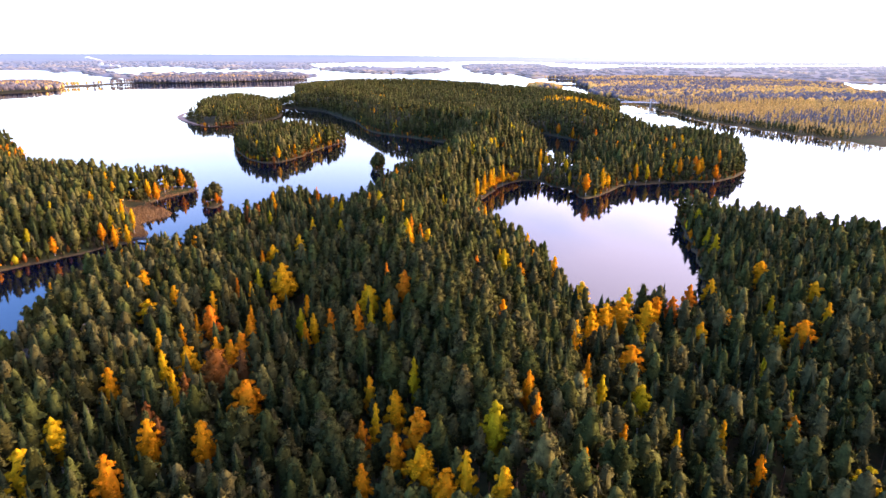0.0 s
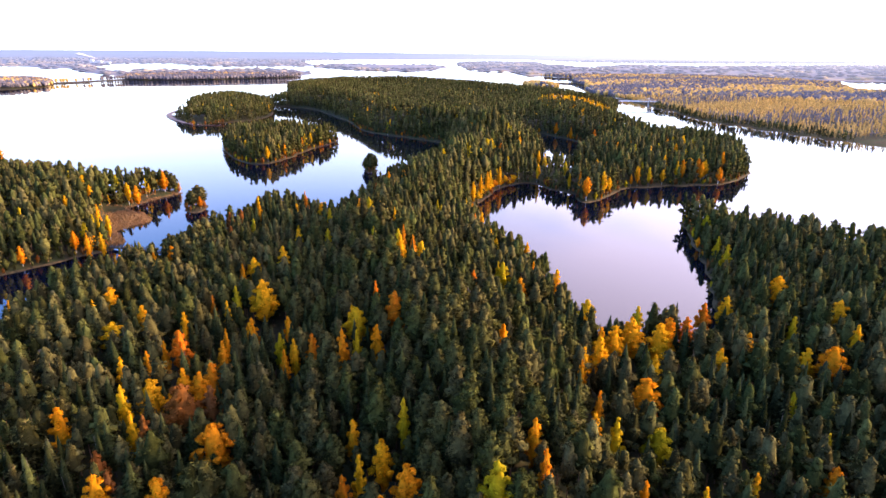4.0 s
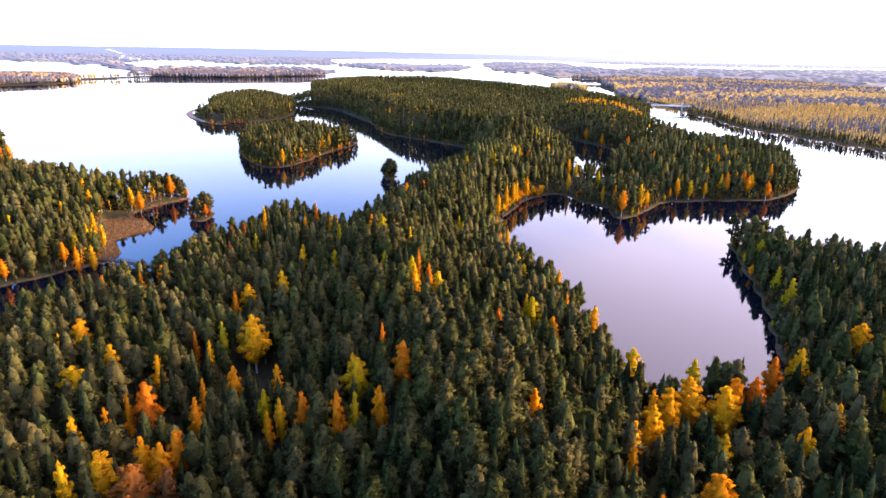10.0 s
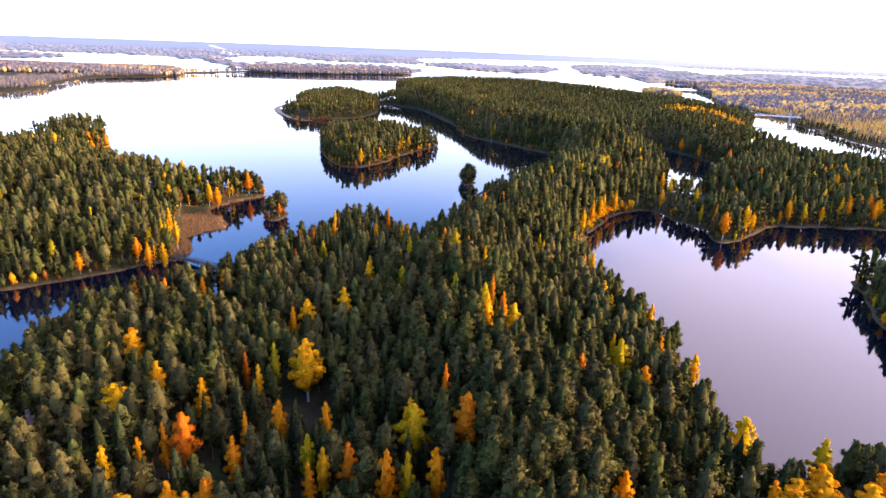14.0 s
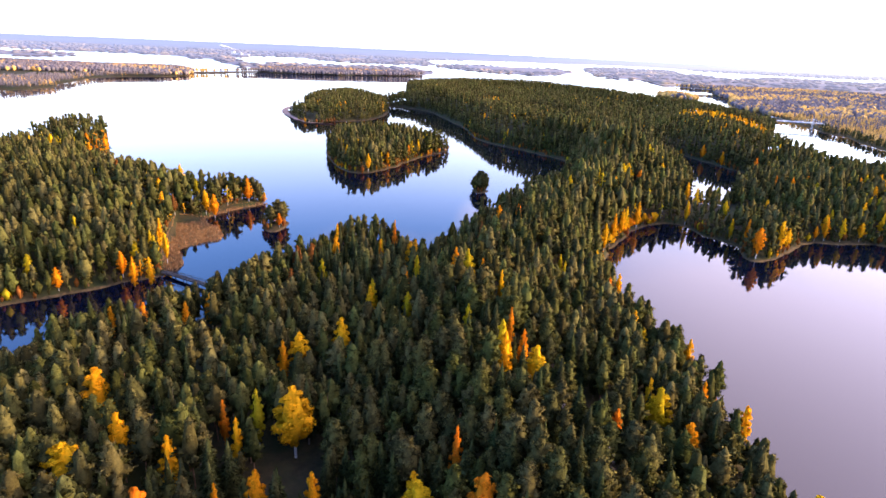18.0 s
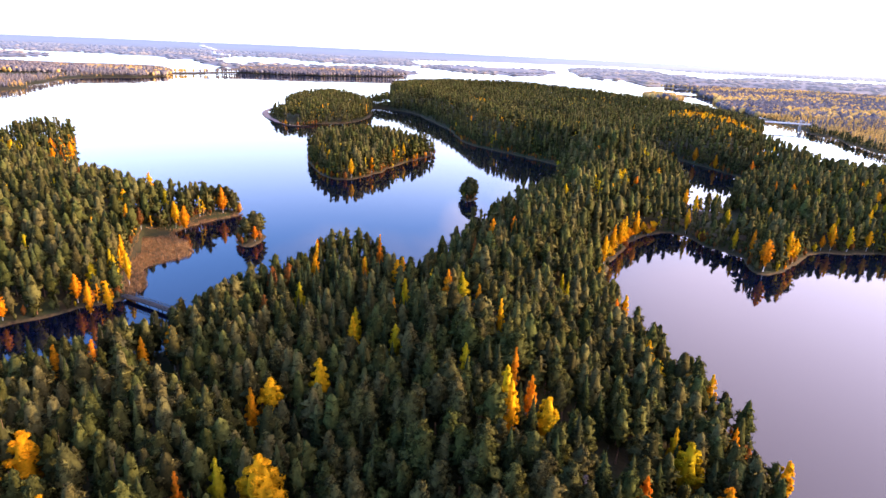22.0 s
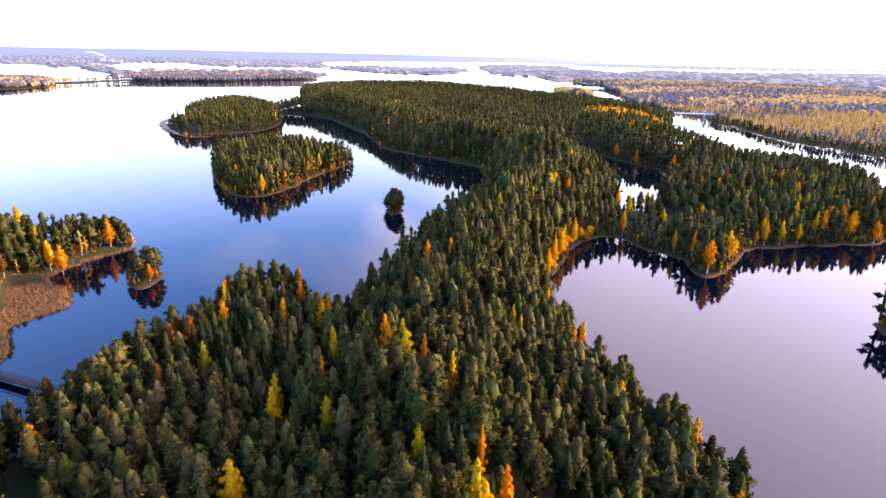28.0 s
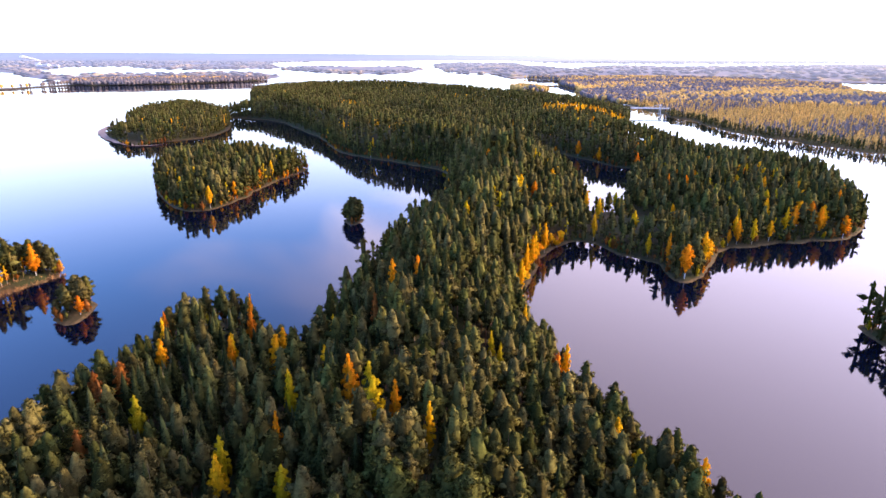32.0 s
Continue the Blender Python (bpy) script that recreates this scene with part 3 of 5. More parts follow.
def tree_shape(kind, seed, rows, round_, tufts, cards, size, trunk=6, fine=True):
    """Corners (with their normals) and faces of one tree's trunk with its limbs, and of its crown: an inner mass, tufts of boughs and sprays on them."""
    r = np.random.default_rng(seed)
    h, foot, wide, rad, point = SHAPES[kind]
    fill, rise, broad, rough, tuft, squash = SPRAY[kind]
    if tuft:  # no two crowns alike
        point, wide, rad = point * r.uniform(0.8, 1.35), wide + r.uniform(-0.08, 0.05), rad * r.uniform(0.88, 1.12)
    wave = [(k, m, r.uniform(0, 6.28), r.uniform(0.5, 1.0)) for k, m in ((1, 5), (2, 9), (3, 14), (4, 19), (2, 25), (5, 31))]

    def profile(u):
        return rad * np.minimum(np.clip((1 - u) / (1 - wide), 0, 1)**point, np.clip((u - foot) / (wide - foot), 0, 1)**0.55)

    def surface(u, th):
        lump = sum(a * np.cos(k * th + m * u + ph) for k, m, ph, a in wave) / 4.2
        q = profile(u) * (1 + rough * lump)
        if kind == "spruce":  # tiers of drooping branches
            q = q * (0.80 + 0.34 * (1 - (u * 11 + 0.16 * np.cos(3 * th)) % 1.0))
        z = u * h + 0.25 * lump - (0.10 * q if kind == "spruce" else 0)
        return np.stack([q * np.cos(th), q * np.sin(th), z], -1)
    us = foot + 0.01 + (0.995 - foot) * np.linspace(0, 1, rows)**0.9
    if tuft:  # a rounded top
        us = np.append(foot + 0.01 + (0.89 - foot) * np.linspace(0, 1, rows - 1), 0.965)
    th = np.arange(round_) * 2 * math.pi / round_
    body = surface(us[:, None] + 0 * th, th[None] + 0.4 * np.arange(rows)[:, None]).reshape(-1, 3) * np.array((fill, fill, 1))
    if tuft:
        body[-round_:, :2] *= 0.15
    a, b = np.meshgrid(np.arange(rows - 1), np.arange(round_), indexing="ij")
    q = np.stack([a * round_ + b, a * round_ + (b + 1) % round_, (a + 1) * round_ + (b + 1) % round_, (a + 1) * round_ + b], -1).reshape(-1, 4)
    top_lift = 0.1 + 0.9 * np.clip((body[:, 2] / h - wide) / (1 - wide), -0.5, 1)
    cv = np.concatenate([body, unit(np.column_stack([unit(body[:, :2]), top_lift]))], 1)
    faces = [q]
    if tuft and tufts:
        grid = np.linspace(foot, 0.94, 60)
        share = np.cumsum(profile(grid)**0.8 + 0.15 * rad)
        u = np.interp((np.arange(tufts) + r.uniform(0.2, 0.8, tufts)) / tufts * share[-1], share, grid)
        ang = np.arange(tufts) * 2.4 + r.uniform(-0.5, 0.5, tufts)
        wide_here = profile(u)
        ball = tuft * rad * r.uniform(0.75, 1.25, tufts) * (0.5 + 0.5 * wide_here / rad) * (18 / tufts)**0.22
        out = np.maximum(0, wide_here * r.uniform(0.84, 1.10, tufts) - 0.8 * ball)
        out[-1] = 0
        mid = np.stack([out * np.cos(ang), out * np.sin(ang), u * h], 1)
        axis = np.stack([np.cos(ang), np.sin(ang), 0.15 + 1.9 * (u - wide)], 1)
        shape, shape_faces = (BALL, BALL_FACES) if fine else (KNOB, KNOB_FACES)
        v = shape[None] * r.uniform(0.72, 1.22, (tufts, len(shape)))[..., None] * ball[:, None, None] * np.array((1, 1, squash))
        n = unit(shape[None] * 0.75 + 0.6 * axis[:, None])
        k = len(cv)
        cv = np.concatenate([cv, np.concatenate([v + mid[:, None], n], 2).reshape(-1, 6)])
        faces.append((shape_faces[None] + (np.arange(tufts) * len(shape))[:, None, None] + k).reshape(-1, 3))
        if cards:
            own = np.arange(tufts).repeat(cards)
            way = unit(r.normal(size=(len(own), 3)) + 0.7 * axis[own] + np.array((0, 0, 0.25)))
            pos = mid[own] + way * (ball[own] * r.uniform(0.85, 1.35, len(own)))[:, None] * np.array((1, 1, squash))
            along = unit(np.cross(way, r.normal(size=way.shape)) + 0.55 * way + np.array((0, 0, 0.3 * rise)))
            vv, ff = sprays(pos, along, unit(0.7 * way + 0.6 * axis[own]), size, size * broad, r)
            faces.append(ff + len(cv))
            cv = np.concatenate([cv, vv])
    elif cards:
        u = r.uniform(0, 1, cards)
        u = foot + (1 - foot) * (((1 - np.sqrt(u)) * 0.5 + 0.5 * r.uniform(0, 1, cards)) if kind == "spruce" else u**0.85)
        t = r.uniform(0, 6.283, cards)
        at = surface(u, t)
        along = unit(np.stack([np.cos(t), np.sin(t), rise + 1.2 * np.clip((u - 0.8) / 0.2, 0, 1)], 1))
        pos = at * np.stack([r.uniform(0.6, 0.95, cards)] * 2 + [np.ones(cards)], 1) + along * (size * r.uniform(-0.25, 0.15, cards))[:, None]
        vv, ff = sprays(pos, along, unit(np.stack([np.cos(t), np.sin(t), 0.45 + 0 * t], 1)), size, size * broad, r)
        faces.append(ff + len(cv))
        cv = np.concatenate([cv, vv])
    tv, tf = np.zeros((0, 3)), np.zeros((0, 4), int)
    if trunk:
        zs, rs = np.array((-0.8, 0.6, 0.45 * h, 0.93 * h)), np.array((0.26, 0.2, 0.14, 0.03)) * h / 18
        th = np.arange(trunk) * 2 * math.pi / trunk
        tv = np.concatenate([np.stack([q * np.cos(th) + 0.12 * math.sin(z * 0.3 + seed), q * np.sin(th), np.full(trunk, z)], 1) for z, q in zip(zs, rs)])
        a, b = np.meshgrid(np.arange(3), np.arange(trunk), indexing="ij")
        tf = np.stack([a * trunk + b, a * trunk + (b + 1) % trunk, (a + 1) * trunk + (b + 1) % trunk, (a + 1) * trunk + b], -1).reshape(-1, 4)
        if tufts > 12 and tuft:  # limbs out to the tufts
            for c in mid[::3] - np.array((0, 0, 0.2)):
                root, s, k = np.array((0, 0, c[2] - 0.5 * math.hypot(c[0], c[1]))), np.array((0.0, 0.0, 0.08)), len(tv)
                side = np.array((-c[1], c[0], 0)) / (math.hypot(c[0], c[1]) + 1e-6) * 0.06
                tv = np.concatenate([tv, [root - s, root + side, root + s, c]])
                tf = np.concatenate([tf, [[k, k + 1, k + 2, k + 3]]])
    return np.concatenate([tv, np.zeros_like(tv)], 1), tf, cv, faces


def merged(pts, z, scale, shapes, r):
    """Many trees in two sets of arrays: wood, and leaves with one tone a tree."""
    out = {"wood": [[], {3: [], 4: []}, 0], "leaf": [[], {3: [], 4: []}, 0]}
    which, tone = r.integers(0, len(shapes), len(pts)), []
    for k, (tv, tf, cv, cf) in enumerate(shapes):
        s = np.flatnonzero(which == k)
        if not len(s):
            continue
        ang = r.uniform(0, 2 * math.pi, len(s))
        ca, sa, sc = np.cos(ang), np.sin(ang), scale[s]
        fat = sc * r.uniform(0.85, 1.2, len(s))
        place = np.column_stack([pts[s], z[s]])
        tone.append(r.uniform(0, 1, len(s)).repeat(len(cv)))
        for v, fs, store in ((tv, [tf], out["wood"]), (cv, cf, out["leaf"])):
            if not len(v):
                continue
            x = (v[None, :, 0] * ca[:, None] - v[None, :, 1] * sa[:, None]) * fat[:, None]
            y = (v[None, :, 0] * sa[:, None] + v[None, :, 1] * ca[:, None]) * fat[:, None]
            nx = v[None, :, 3] * ca[:, None] - v[None, :, 4] * sa[:, None]
            ny = v[None, :, 3] * sa[:, None] + v[None, :, 4] * ca[:, None]
            lean = v[None, :, 2] * r.normal(0, 0.02, len(s))[:, None]
            store[0].append(np.stack([x + lean + place[:, :1], y + place[:, 1:2], v[None, :, 2] * sc[:, None] + place[:, 2:], nx, ny, v[None, :, 5] + 0 * nx], -1).reshape(-1, 6))
            shift = (np.arange(len(s)) * len(v))[:, None, None] + store[2]
            for f in fs:
                if len(f):
                    store[1][f.shape[1]].append((f[None] + shift).reshape(-1, f.shape[1]))
            store[2] += len(s) * len(v)
    done = []
    for store in out.values():
        done.append(np.concatenate(store[0]) if store[0] else np.zeros((0, 6)))
        done.append([np.concatenate(f) for f in store[1].values() if f])
    return (*done, np.concatenate(tone))


WOOD = {"low_pine": "pine_bark", "stand": "spruce_bark", "grove": "spruce_bark", "pine": "pine_bark", "spruce": "spruce_bark", "birch": "birch_bark", "aspen": "birch_bark", "shrub": "spruce_bark"}


def forest(name, label, kind, leaves, pts, z, scale, lod, far=False, broad=1.0):
    """A stand too large to count, as one thing with its trunks and crowns."""
    if not len(pts):
        return
    r = np.random.default_rng(len(pts))
    shapes = [tree_shape(kind, 50 + i, *lod) for i in range(9)]
    shapes = [(tv, tf, cv * np.array((broad, broad, 1, 1, 1, 1)), cf) for tv, tf, cv, cf in shapes]
    tv, tf, cv, cf, tone = merged(pts, z, scale, shapes, r)
    if far:
        tv, cv = (np.column_stack([drawn_in(q[:, :3]), q[:, 3:]]) if len(q) else q for q in (tv, cv))
    top = tagged(new(name), label, "forest", kind="stuff")
    if len(tv):
        new("trunks", mesh_of("trunks", tv, tf, M[WOOD[kind]], smooth=True)).parent = top
    new("crowns", mesh_of("crowns", cv, cf, M[leaves], tone, True)).parent = top


def scatter(lo, hi, step, inset, seed, test):
    """Jittered places on the land inside a box of the plan, their ground and the distance to the flight line."""
    r = np.random.default_rng(seed)
    gx, gy = np.meshgrid(np.arange(lo[0], hi[0], step, dtype=float), np.arange(lo[1], hi[1], step * 0.87))
    gx[1::2] += step / 2
    p = np.stack([gx.ravel(), gy.ravel()], 1) + r.uniform(-0.36, 0.36, (gx.size, 2)) * step
    p = p[test(p)]
    d, h = land(p)
    ok = d > inset
    return p[ok], h[ok], d[ok]


def reach(p):
    return np.hypot(p[:, 0], p[:, 1] - np.clip(p[:, 1], -70, 110))


def seen(p, spread=54):
    """Inside the wedge of country that the flight looks over."""
    a = np.degrees(np.arctan2(p[:, 0], p[:, 1] + 75))
    return (a > -spread + 4) & (a < spread + 4)


NEAR, MID, FAR = 250, 620, 1350


# ---- single trees ----
# place (x, y), height, breadth
GOLD_1 = [(14.3, 15.7, 14.9, 0.91), (31.5, 19.0, 14.5, 0.55), (8.8, 22.5, 15.9, 0.95), (0.7, 30.0, 16.1, 1.25), (60.6, 34.2, 15.4, 0.65), (74.7, 37.8, 15.3, 0.56),
          (28.1, 45.5, 15.0, 0.69), (-84.5, 48.2, 16.9, 1.8), (-7.7, 51.0, 15.9, 0.71), (-2.8, 53.2, 16.0, 0.86), (45.8, 55.5, 15.5, 0.93),
          (-84.6, 62.6, 15.8, 1.36), (-8.7, 63.5, 16.1, 0.67), (67.5, 72.0, 17.4, 1.8), (-61.3, 78.9, 15.9, 0.69), (131.6, 81.3, 17.5, 1.53),
          (126.3, 85.1, 15.7, 1.3), (79.0, 88.2, 15.9, 0.95), (100.1, 88.3, 16.4, 1.03), (-67.3, 90.6, 16.8, 0.81), (58.8, 92.7, 15.8, 0.91), (-61.8, 94.9, 15.3, 1.38)]
GOLD_2 = [(152.6, 94.9, 16.5, 1.06), (66.2, 98.7, 17.1, 1.39), (74.6, 106.2, 16.1, 1.37), (91.6, 107.9, 17.0, 1.8), (71.2, 108.6, 16.1, 1.02),
          (-25.5, 109.0, 16.4, 0.6), (-74.0, 109.6, 15.2, 0.8), (76.6, 109.7, 16.5, 1.48), (83.3, 111.0, 17.6, 1.8), (161.4, 112.0, 17.2, 1.8),
          (85.9, 116.5, 16.6, 1.55), (-6.8, 120.5, 16.5, 1.42), (-7.9, 124.6, 16.0, 0.99), (130.0, 129.0, 17.0, 1.29), (-83.7, 131.8, 16.2, 1.74),
          (76.9, 133.6, 18.0, 1.57), (-63.0, 135.9, 15.8, 1.01), (158.6, 139.0, 17.4, 1.43), (-77.7, 141.8, 16.7, 1.25), (-50.8, 143.8, 15.8, 0.55),
          (-39.7, 151.7, 20, 1.8), (-99.0, 156.5, 14.6, 0.56)]
GOLD_3 = [(-94.0, 160.1, 17.1, 1.79), (20.0, 165.7, 15.6, 1.07), (-132.0, 167.4, 15.3, 0.63), (11.9, 167.9, 17.0, 0.96), (77.9, 168.7, 16.8, 0.81),
          (54.3, 176.6, 15.4, 0.58), (-51.7, 182.5, 15.5, 0.81), (-47.5, 185.0, 16.8, 1.22), (259.7, 187.5, 11.7, 1.34), (-36.3, 192.5, 18.1, 1.16),
          (76.7, 207.3, 15.2, 0.67), (62.3, 211.9, 15.1, 1.03), (13.6, 217.2, 15.1, 0.57), (62.2, 222.1, 16.5, 0.67), (-32.3, 222.1, 17.0, 0.98),
          (-18.5, 255.7, 16.6, 0.63), (67.3, 264.8, 16.1, 0.55), (-8.5, 268.7, 15.2, 0.63), (-23.5, 282.5, 17.7, 1.33), (-59.2, 288.8, 16.3, 0.72),
          (-21.8, 289.9, 17.3, 0.95), (-38.3, 291.9, 14.9, 0.65)]
GOLD_4 = [(-5.3, 296.4, 15.9, 0.55), (64.5, 296.4, 15.2, 0.55), (-61.5, 302.7, 17.0, 0.55), (-220.6, 304.9, 10.6, 0.75), (-154.9, 310.6, 15, 0.7),
          (-182.4, 335.3, 12.0, 0.76), (78.7, 341.2, 16.2, 0.71), (183.1, 358.6, 18.2, 1.14), (88.8, 362.3, 16.4, 0.77), (190.4, 364.2, 13.2, 0.81),
          (-185.9, 372.6, 15, 1.16), (97.1, 376.3, 16.3, 0.81), (-160.7, 378.5, 15, 0.82), (164.3, 379.5, 13.1, 0.67), (101.0, 383.1, 16.1, 0.72),
          (249.9, 391.3, 11.9, 0.76), (286.7, 394.2, 15, 1.17), (229.3, 395.1, 13.2, 0.92), (292.1, 398.6, 15, 1.16), (112.7, 398.9, 16.3, 0.76),
          (267.4, 399.5, 15, 0.95), (283.6, 408.3, 15, 1.36)]
GOLD_5 = [(149.2, 413.8, 15, 0.68), (151.9, 420.0, 11.5, 0.73), (74.4, 420.4, 11.6, 0.67), (205.8, 424.2, 11.1, 0.94), (304.3, 429.7, 15, 1.42),
          (104.4, 432.0, 12.3, 0.86), (163.0, 436.7, 15, 0.92), (321.2, 452.5, 15, 1.12), (358.4, 454.8, 12.7, 1.62), (163.4, 455.6, 15, 0.8),
          (122.8, 470.2, 15, 1.58), (329.2, 495.5, 15, 1.45), (316.1, 507.6, 15, 1.24), (161.6, 511.7, 14.0, 0.89), (357.2, 518.4, 13.8, 1.1),
          (173.7, 531.4, 15, 1.09), (168.0, 537.2, 15, 0.98), (-84.8, 537.4, 15, 0.86), (152.8, 549.1, 10.5, 0.76), (-109.3, 567.6, 15, 1.3),
          (-125.5, 606.7, 14.2, 0.81), (-48.5, 630.4, 15, 0.82)]
ORANGE_1 = [(4.7, 21.6, 14.9, 1.42), (74.7, 24.4, 15.4, 0.55), (-11.5, 31.4, 15.6, 1.02), (47.7, 34.9, 14.3, 0.56), (27.0, 35.5, 15.2, 0.55),
          (92.7, 36.8, 15.0, 0.99), (-4.0, 37.0, 16.2, 1.05), (1.4, 41.5, 16.9, 1.21), (-65.0, 42.1, 17.2, 1.47), (-11.2, 47.6, 15.3, 0.84),
          (-47.7, 52.1, 16.7, 1.04), (-61.0, 56.1, 15.9, 1.24), (51.9, 66.5, 16.1, 0.66), (-40.4, 68.8, 16.6, 1.6), (-79.6, 84.0, 16.4, 1.29),
          (54.5, 84.1, 15.6, 0.55), (-49.2, 95.5, 16.0, 1.11), (115.5, 97.0, 16.4, 1.11), (-54.2, 98.5, 15.8, 1.1), (-46.8, 98.9, 16.4, 1.08),
          (35.9, 99.4, 14.2, 1.03), (-11.1, 102.6, 19.4, 0.94)]
ORANGE_2 = [(-1.1, 103.1, 16.4, 0.82), (-28.1, 106.4, 14.9, 0.6), (-20.2, 109.9, 16.7, 1.09), (97.5, 112.6, 16.4, 1.11), (-46.5, 112.8, 16.0, 0.93),
          (-68.2, 113.5, 14.6, 0.55), (104.8, 114.3, 15.3, 1.14), (5.3, 116.0, 18.1, 1.65), (-64.3, 117.4, 15.6, 0.56), (-59.9, 117.9, 18.1, 1.08),
          (-47.7, 124.1, 14.6, 0.55), (118.7, 125.7, 16.5, 1.22), (-40.0, 125.9, 16.8, 0.86), (-28.8, 127.1, 16.1, 0.73), (0.2, 133.5, 16.4, 0.61),
          (38.0, 151.1, 15.5, 0.55), (-57.3, 152.0, 14.5, 0.55), (58.2, 155.9, 15.6, 1.1), (17.5, 174.9, 15.1, 0.55), (71.7, 181.5, 14.7, 0.58),
          (14.6, 184.6, 16.3, 0.55), (-118.4, 207.0, 14.6, 0.55)]
ORANGE_3 = [(-107.5, 208.1, 15.3, 0.96), (-94.5, 211.3, 14.9, 0.72), (-89.1, 219.1, 15.3, 0.96), (7.3, 226.0, 15.2, 0.55), (-20.2, 232.7, 16.6, 0.55),
          (-1.9, 236.2, 15.7, 0.87), (-2.4, 245.8, 16.6, 0.9), (-170.6, 253.8, 10.8, 0.8), (62.2, 259.9, 14.9, 0.55), (-153.2, 272.1, 12.1, 0.9),
          (-38.2, 287.7, 15.2, 0.7), (-33.9, 308.5, 16.5, 0.6), (-239.9, 312.3, 11.1, 0.78), (-63.6, 313.4, 15.8, 0.55), (27.5, 314.9, 15.7, 0.65),
          (18.0, 316.8, 18.4, 0.87), (-35.5, 323.1, 17.7, 0.64), (165.2, 346.8, 16.6, 1.18), (-109.1, 360.9, 8.0, 0.8), (167.2, 365.3, 16.8, 0.62),
          (299.7, 388.9, 12.9, 1.15), (227.1, 389.7, 14.1, 0.86)]
ORANGE_4 = [(221.5, 389.8, 8.5, 0.73), (289.9, 405.4, 15, 1.0), (-145.7, 411.1, 15, 1.21), (356.6, 449.8, 15, 1.18), (130.4, 464.8, 15, 1.1),
          (-299.6, 496.7, 12.6, 1.61), (278.1, 508.4, 12.5, 1.19), (272.0, 509.2, 12.1, 1.15), (368.4, 514.6, 13.9, 1.11), (269.0, 518.0, 12.5, 1.0),
          (86.1, 526.9, 15, 1.05), (116.6, 528.1, 9.8, 0.89), (-351.9, 562.0, 15, 1.56), (-70.9, 563.3, 12.8, 0.72), (332.1, 567.9, 12.6, 1.8),
          (-348.1, 569.0, 15, 1.57), (-357.9, 597.2, 15, 1.37), (-56.5, 611.5, 11.7, 0.8), (304.1, 640.0, 15, 1.48), (196.5, 649.7, 14.6, 1.16),
          (271.9, 657.6, 15, 0.98), (264.4, 691.2, 15, 1.28)]
LIME_1 = [(94.1, 17.0, 15.2, 1.24), (16.8, 32.5, 16.7, 1.4), (101.0, 48.2, 14.5, 0.55), (61.8, 54.0, 15.0, 1.29), (51.0, 54.8, 16.2, 0.94),
          (2.8, 62.6, 16.7, 0.66), (105.6, 65.4, 15.0, 0.58), (-6.9, 103.3, 17.3, 0.65), (140.4, 107.7, 15.5, 0.96), (-29.9, 113.3, 16.5, 0.71),
          (93.6, 127.2, 16.7, 1.24), (-49.3, 153.4, 17.4, 0.71), (53.8, 167.2, 17.7, 1.34), (11.4, 173.3, 17.6, 0.93), (166.2, 182.5, 18.1, 1.12),
          (2.3, 188.9, 15.2, 0.6), (176.4, 204.4, 15, 0.94), (-17.9, 212.8, 15.3, 0.98), (2.3, 226.0, 16.9, 1.03), (-32.6, 229.4, 17.0, 0.72),
          (2.1, 235.0, 16.5, 0.87), (192.9, 240.4, 15, 1.04)]
LIME_2 = [(-17.7, 249.0, 18.2, 0.76), (-182.6, 254.7, 13.8, 0.9), (-57.6, 255.4, 15.8, 0.76), (42.3, 256.7, 15.8, 0.55), (41.3, 263.0, 15.6, 0.58),
          (-149.7, 278.3, 14.1, 0.8), (-152.6, 296.8, 13.2, 0.67), (236.4, 388.7, 14.4, 0.88), (65.5, 391.2, 15.6, 0.82), (-172.9, 393.9, 13.4, 0.85),
          (238.7, 406.3, 12.4, 0.79), (170.9, 407.5, 14.2, 0.87), (82.9, 418.5, 15, 0.85), (127.9, 431.0, 14.3, 0.87), (279.7, 432.9, 15, 1.03),
          (301.0, 445.1, 15, 0.92), (289.2, 452.6, 13.0, 0.92), (116.5, 461.9, 15, 1.46), (120.3, 464.4, 15, 1.8), (190.4, 467.2, 13.2, 1.01),
          (264.2, 471.3, 14.4, 1.1), (292.1, 478.2, 13.6, 0.96)]
LIME_3 = [(326.8, 512.3, 15, 1.23), (-393.2, 554.4, 10.4, 1.6), (-392.1, 577.5, 10.7, 1.8)]
RUST_1 = [(-59.3, 58.5, 14.9, 0.63), (-64.0, 65.4, 15.0, 0.82), (-57.3, 75.6, 16.5, 0.85), (-44.3, 85.2, 17.3, 1.22), (-51.3, 85.2, 18.1, 1.76),
          (-66.6, 242.0, 16.1, 0.99), (-70.1, 267.4, 16.1, 0.61), (-72.3, 270.8, 16.9, 0.84), (-67.3, 276.7, 16.2, 1.16), (8.5, 286.7, 17.7, 0.76)]
GOLD = GOLD_1 + GOLD_2 + GOLD_3 + GOLD_4 + GOLD_5
ORANGE = ORANGE_1 + ORANGE_2 + ORANGE_3 + ORANGE_4
LIME = LIME_1 + LIME_2 + LIME_3
RUST = RUST_1
SPIT_PINES = [(-166, 404, 14, 1.2), (-157, 413, 15, 1.3), (-154, 417, 16, 1.4), (-150, 420, 17, 1.4), (-146, 421, 16, 1.4), (-142, 419, 14, 1.3), (-149, 416, 15, 1.4)]
ISLET_PINES = [(9, 485, 12, 1.5), (13, 481, 13, 1.6), (17, 486, 14, 1.5), (12, 489, 15, 1.6), (16, 491, 12, 1.5), (8, 490, 11, 1.4), (14, 486, 15, 1.5)]
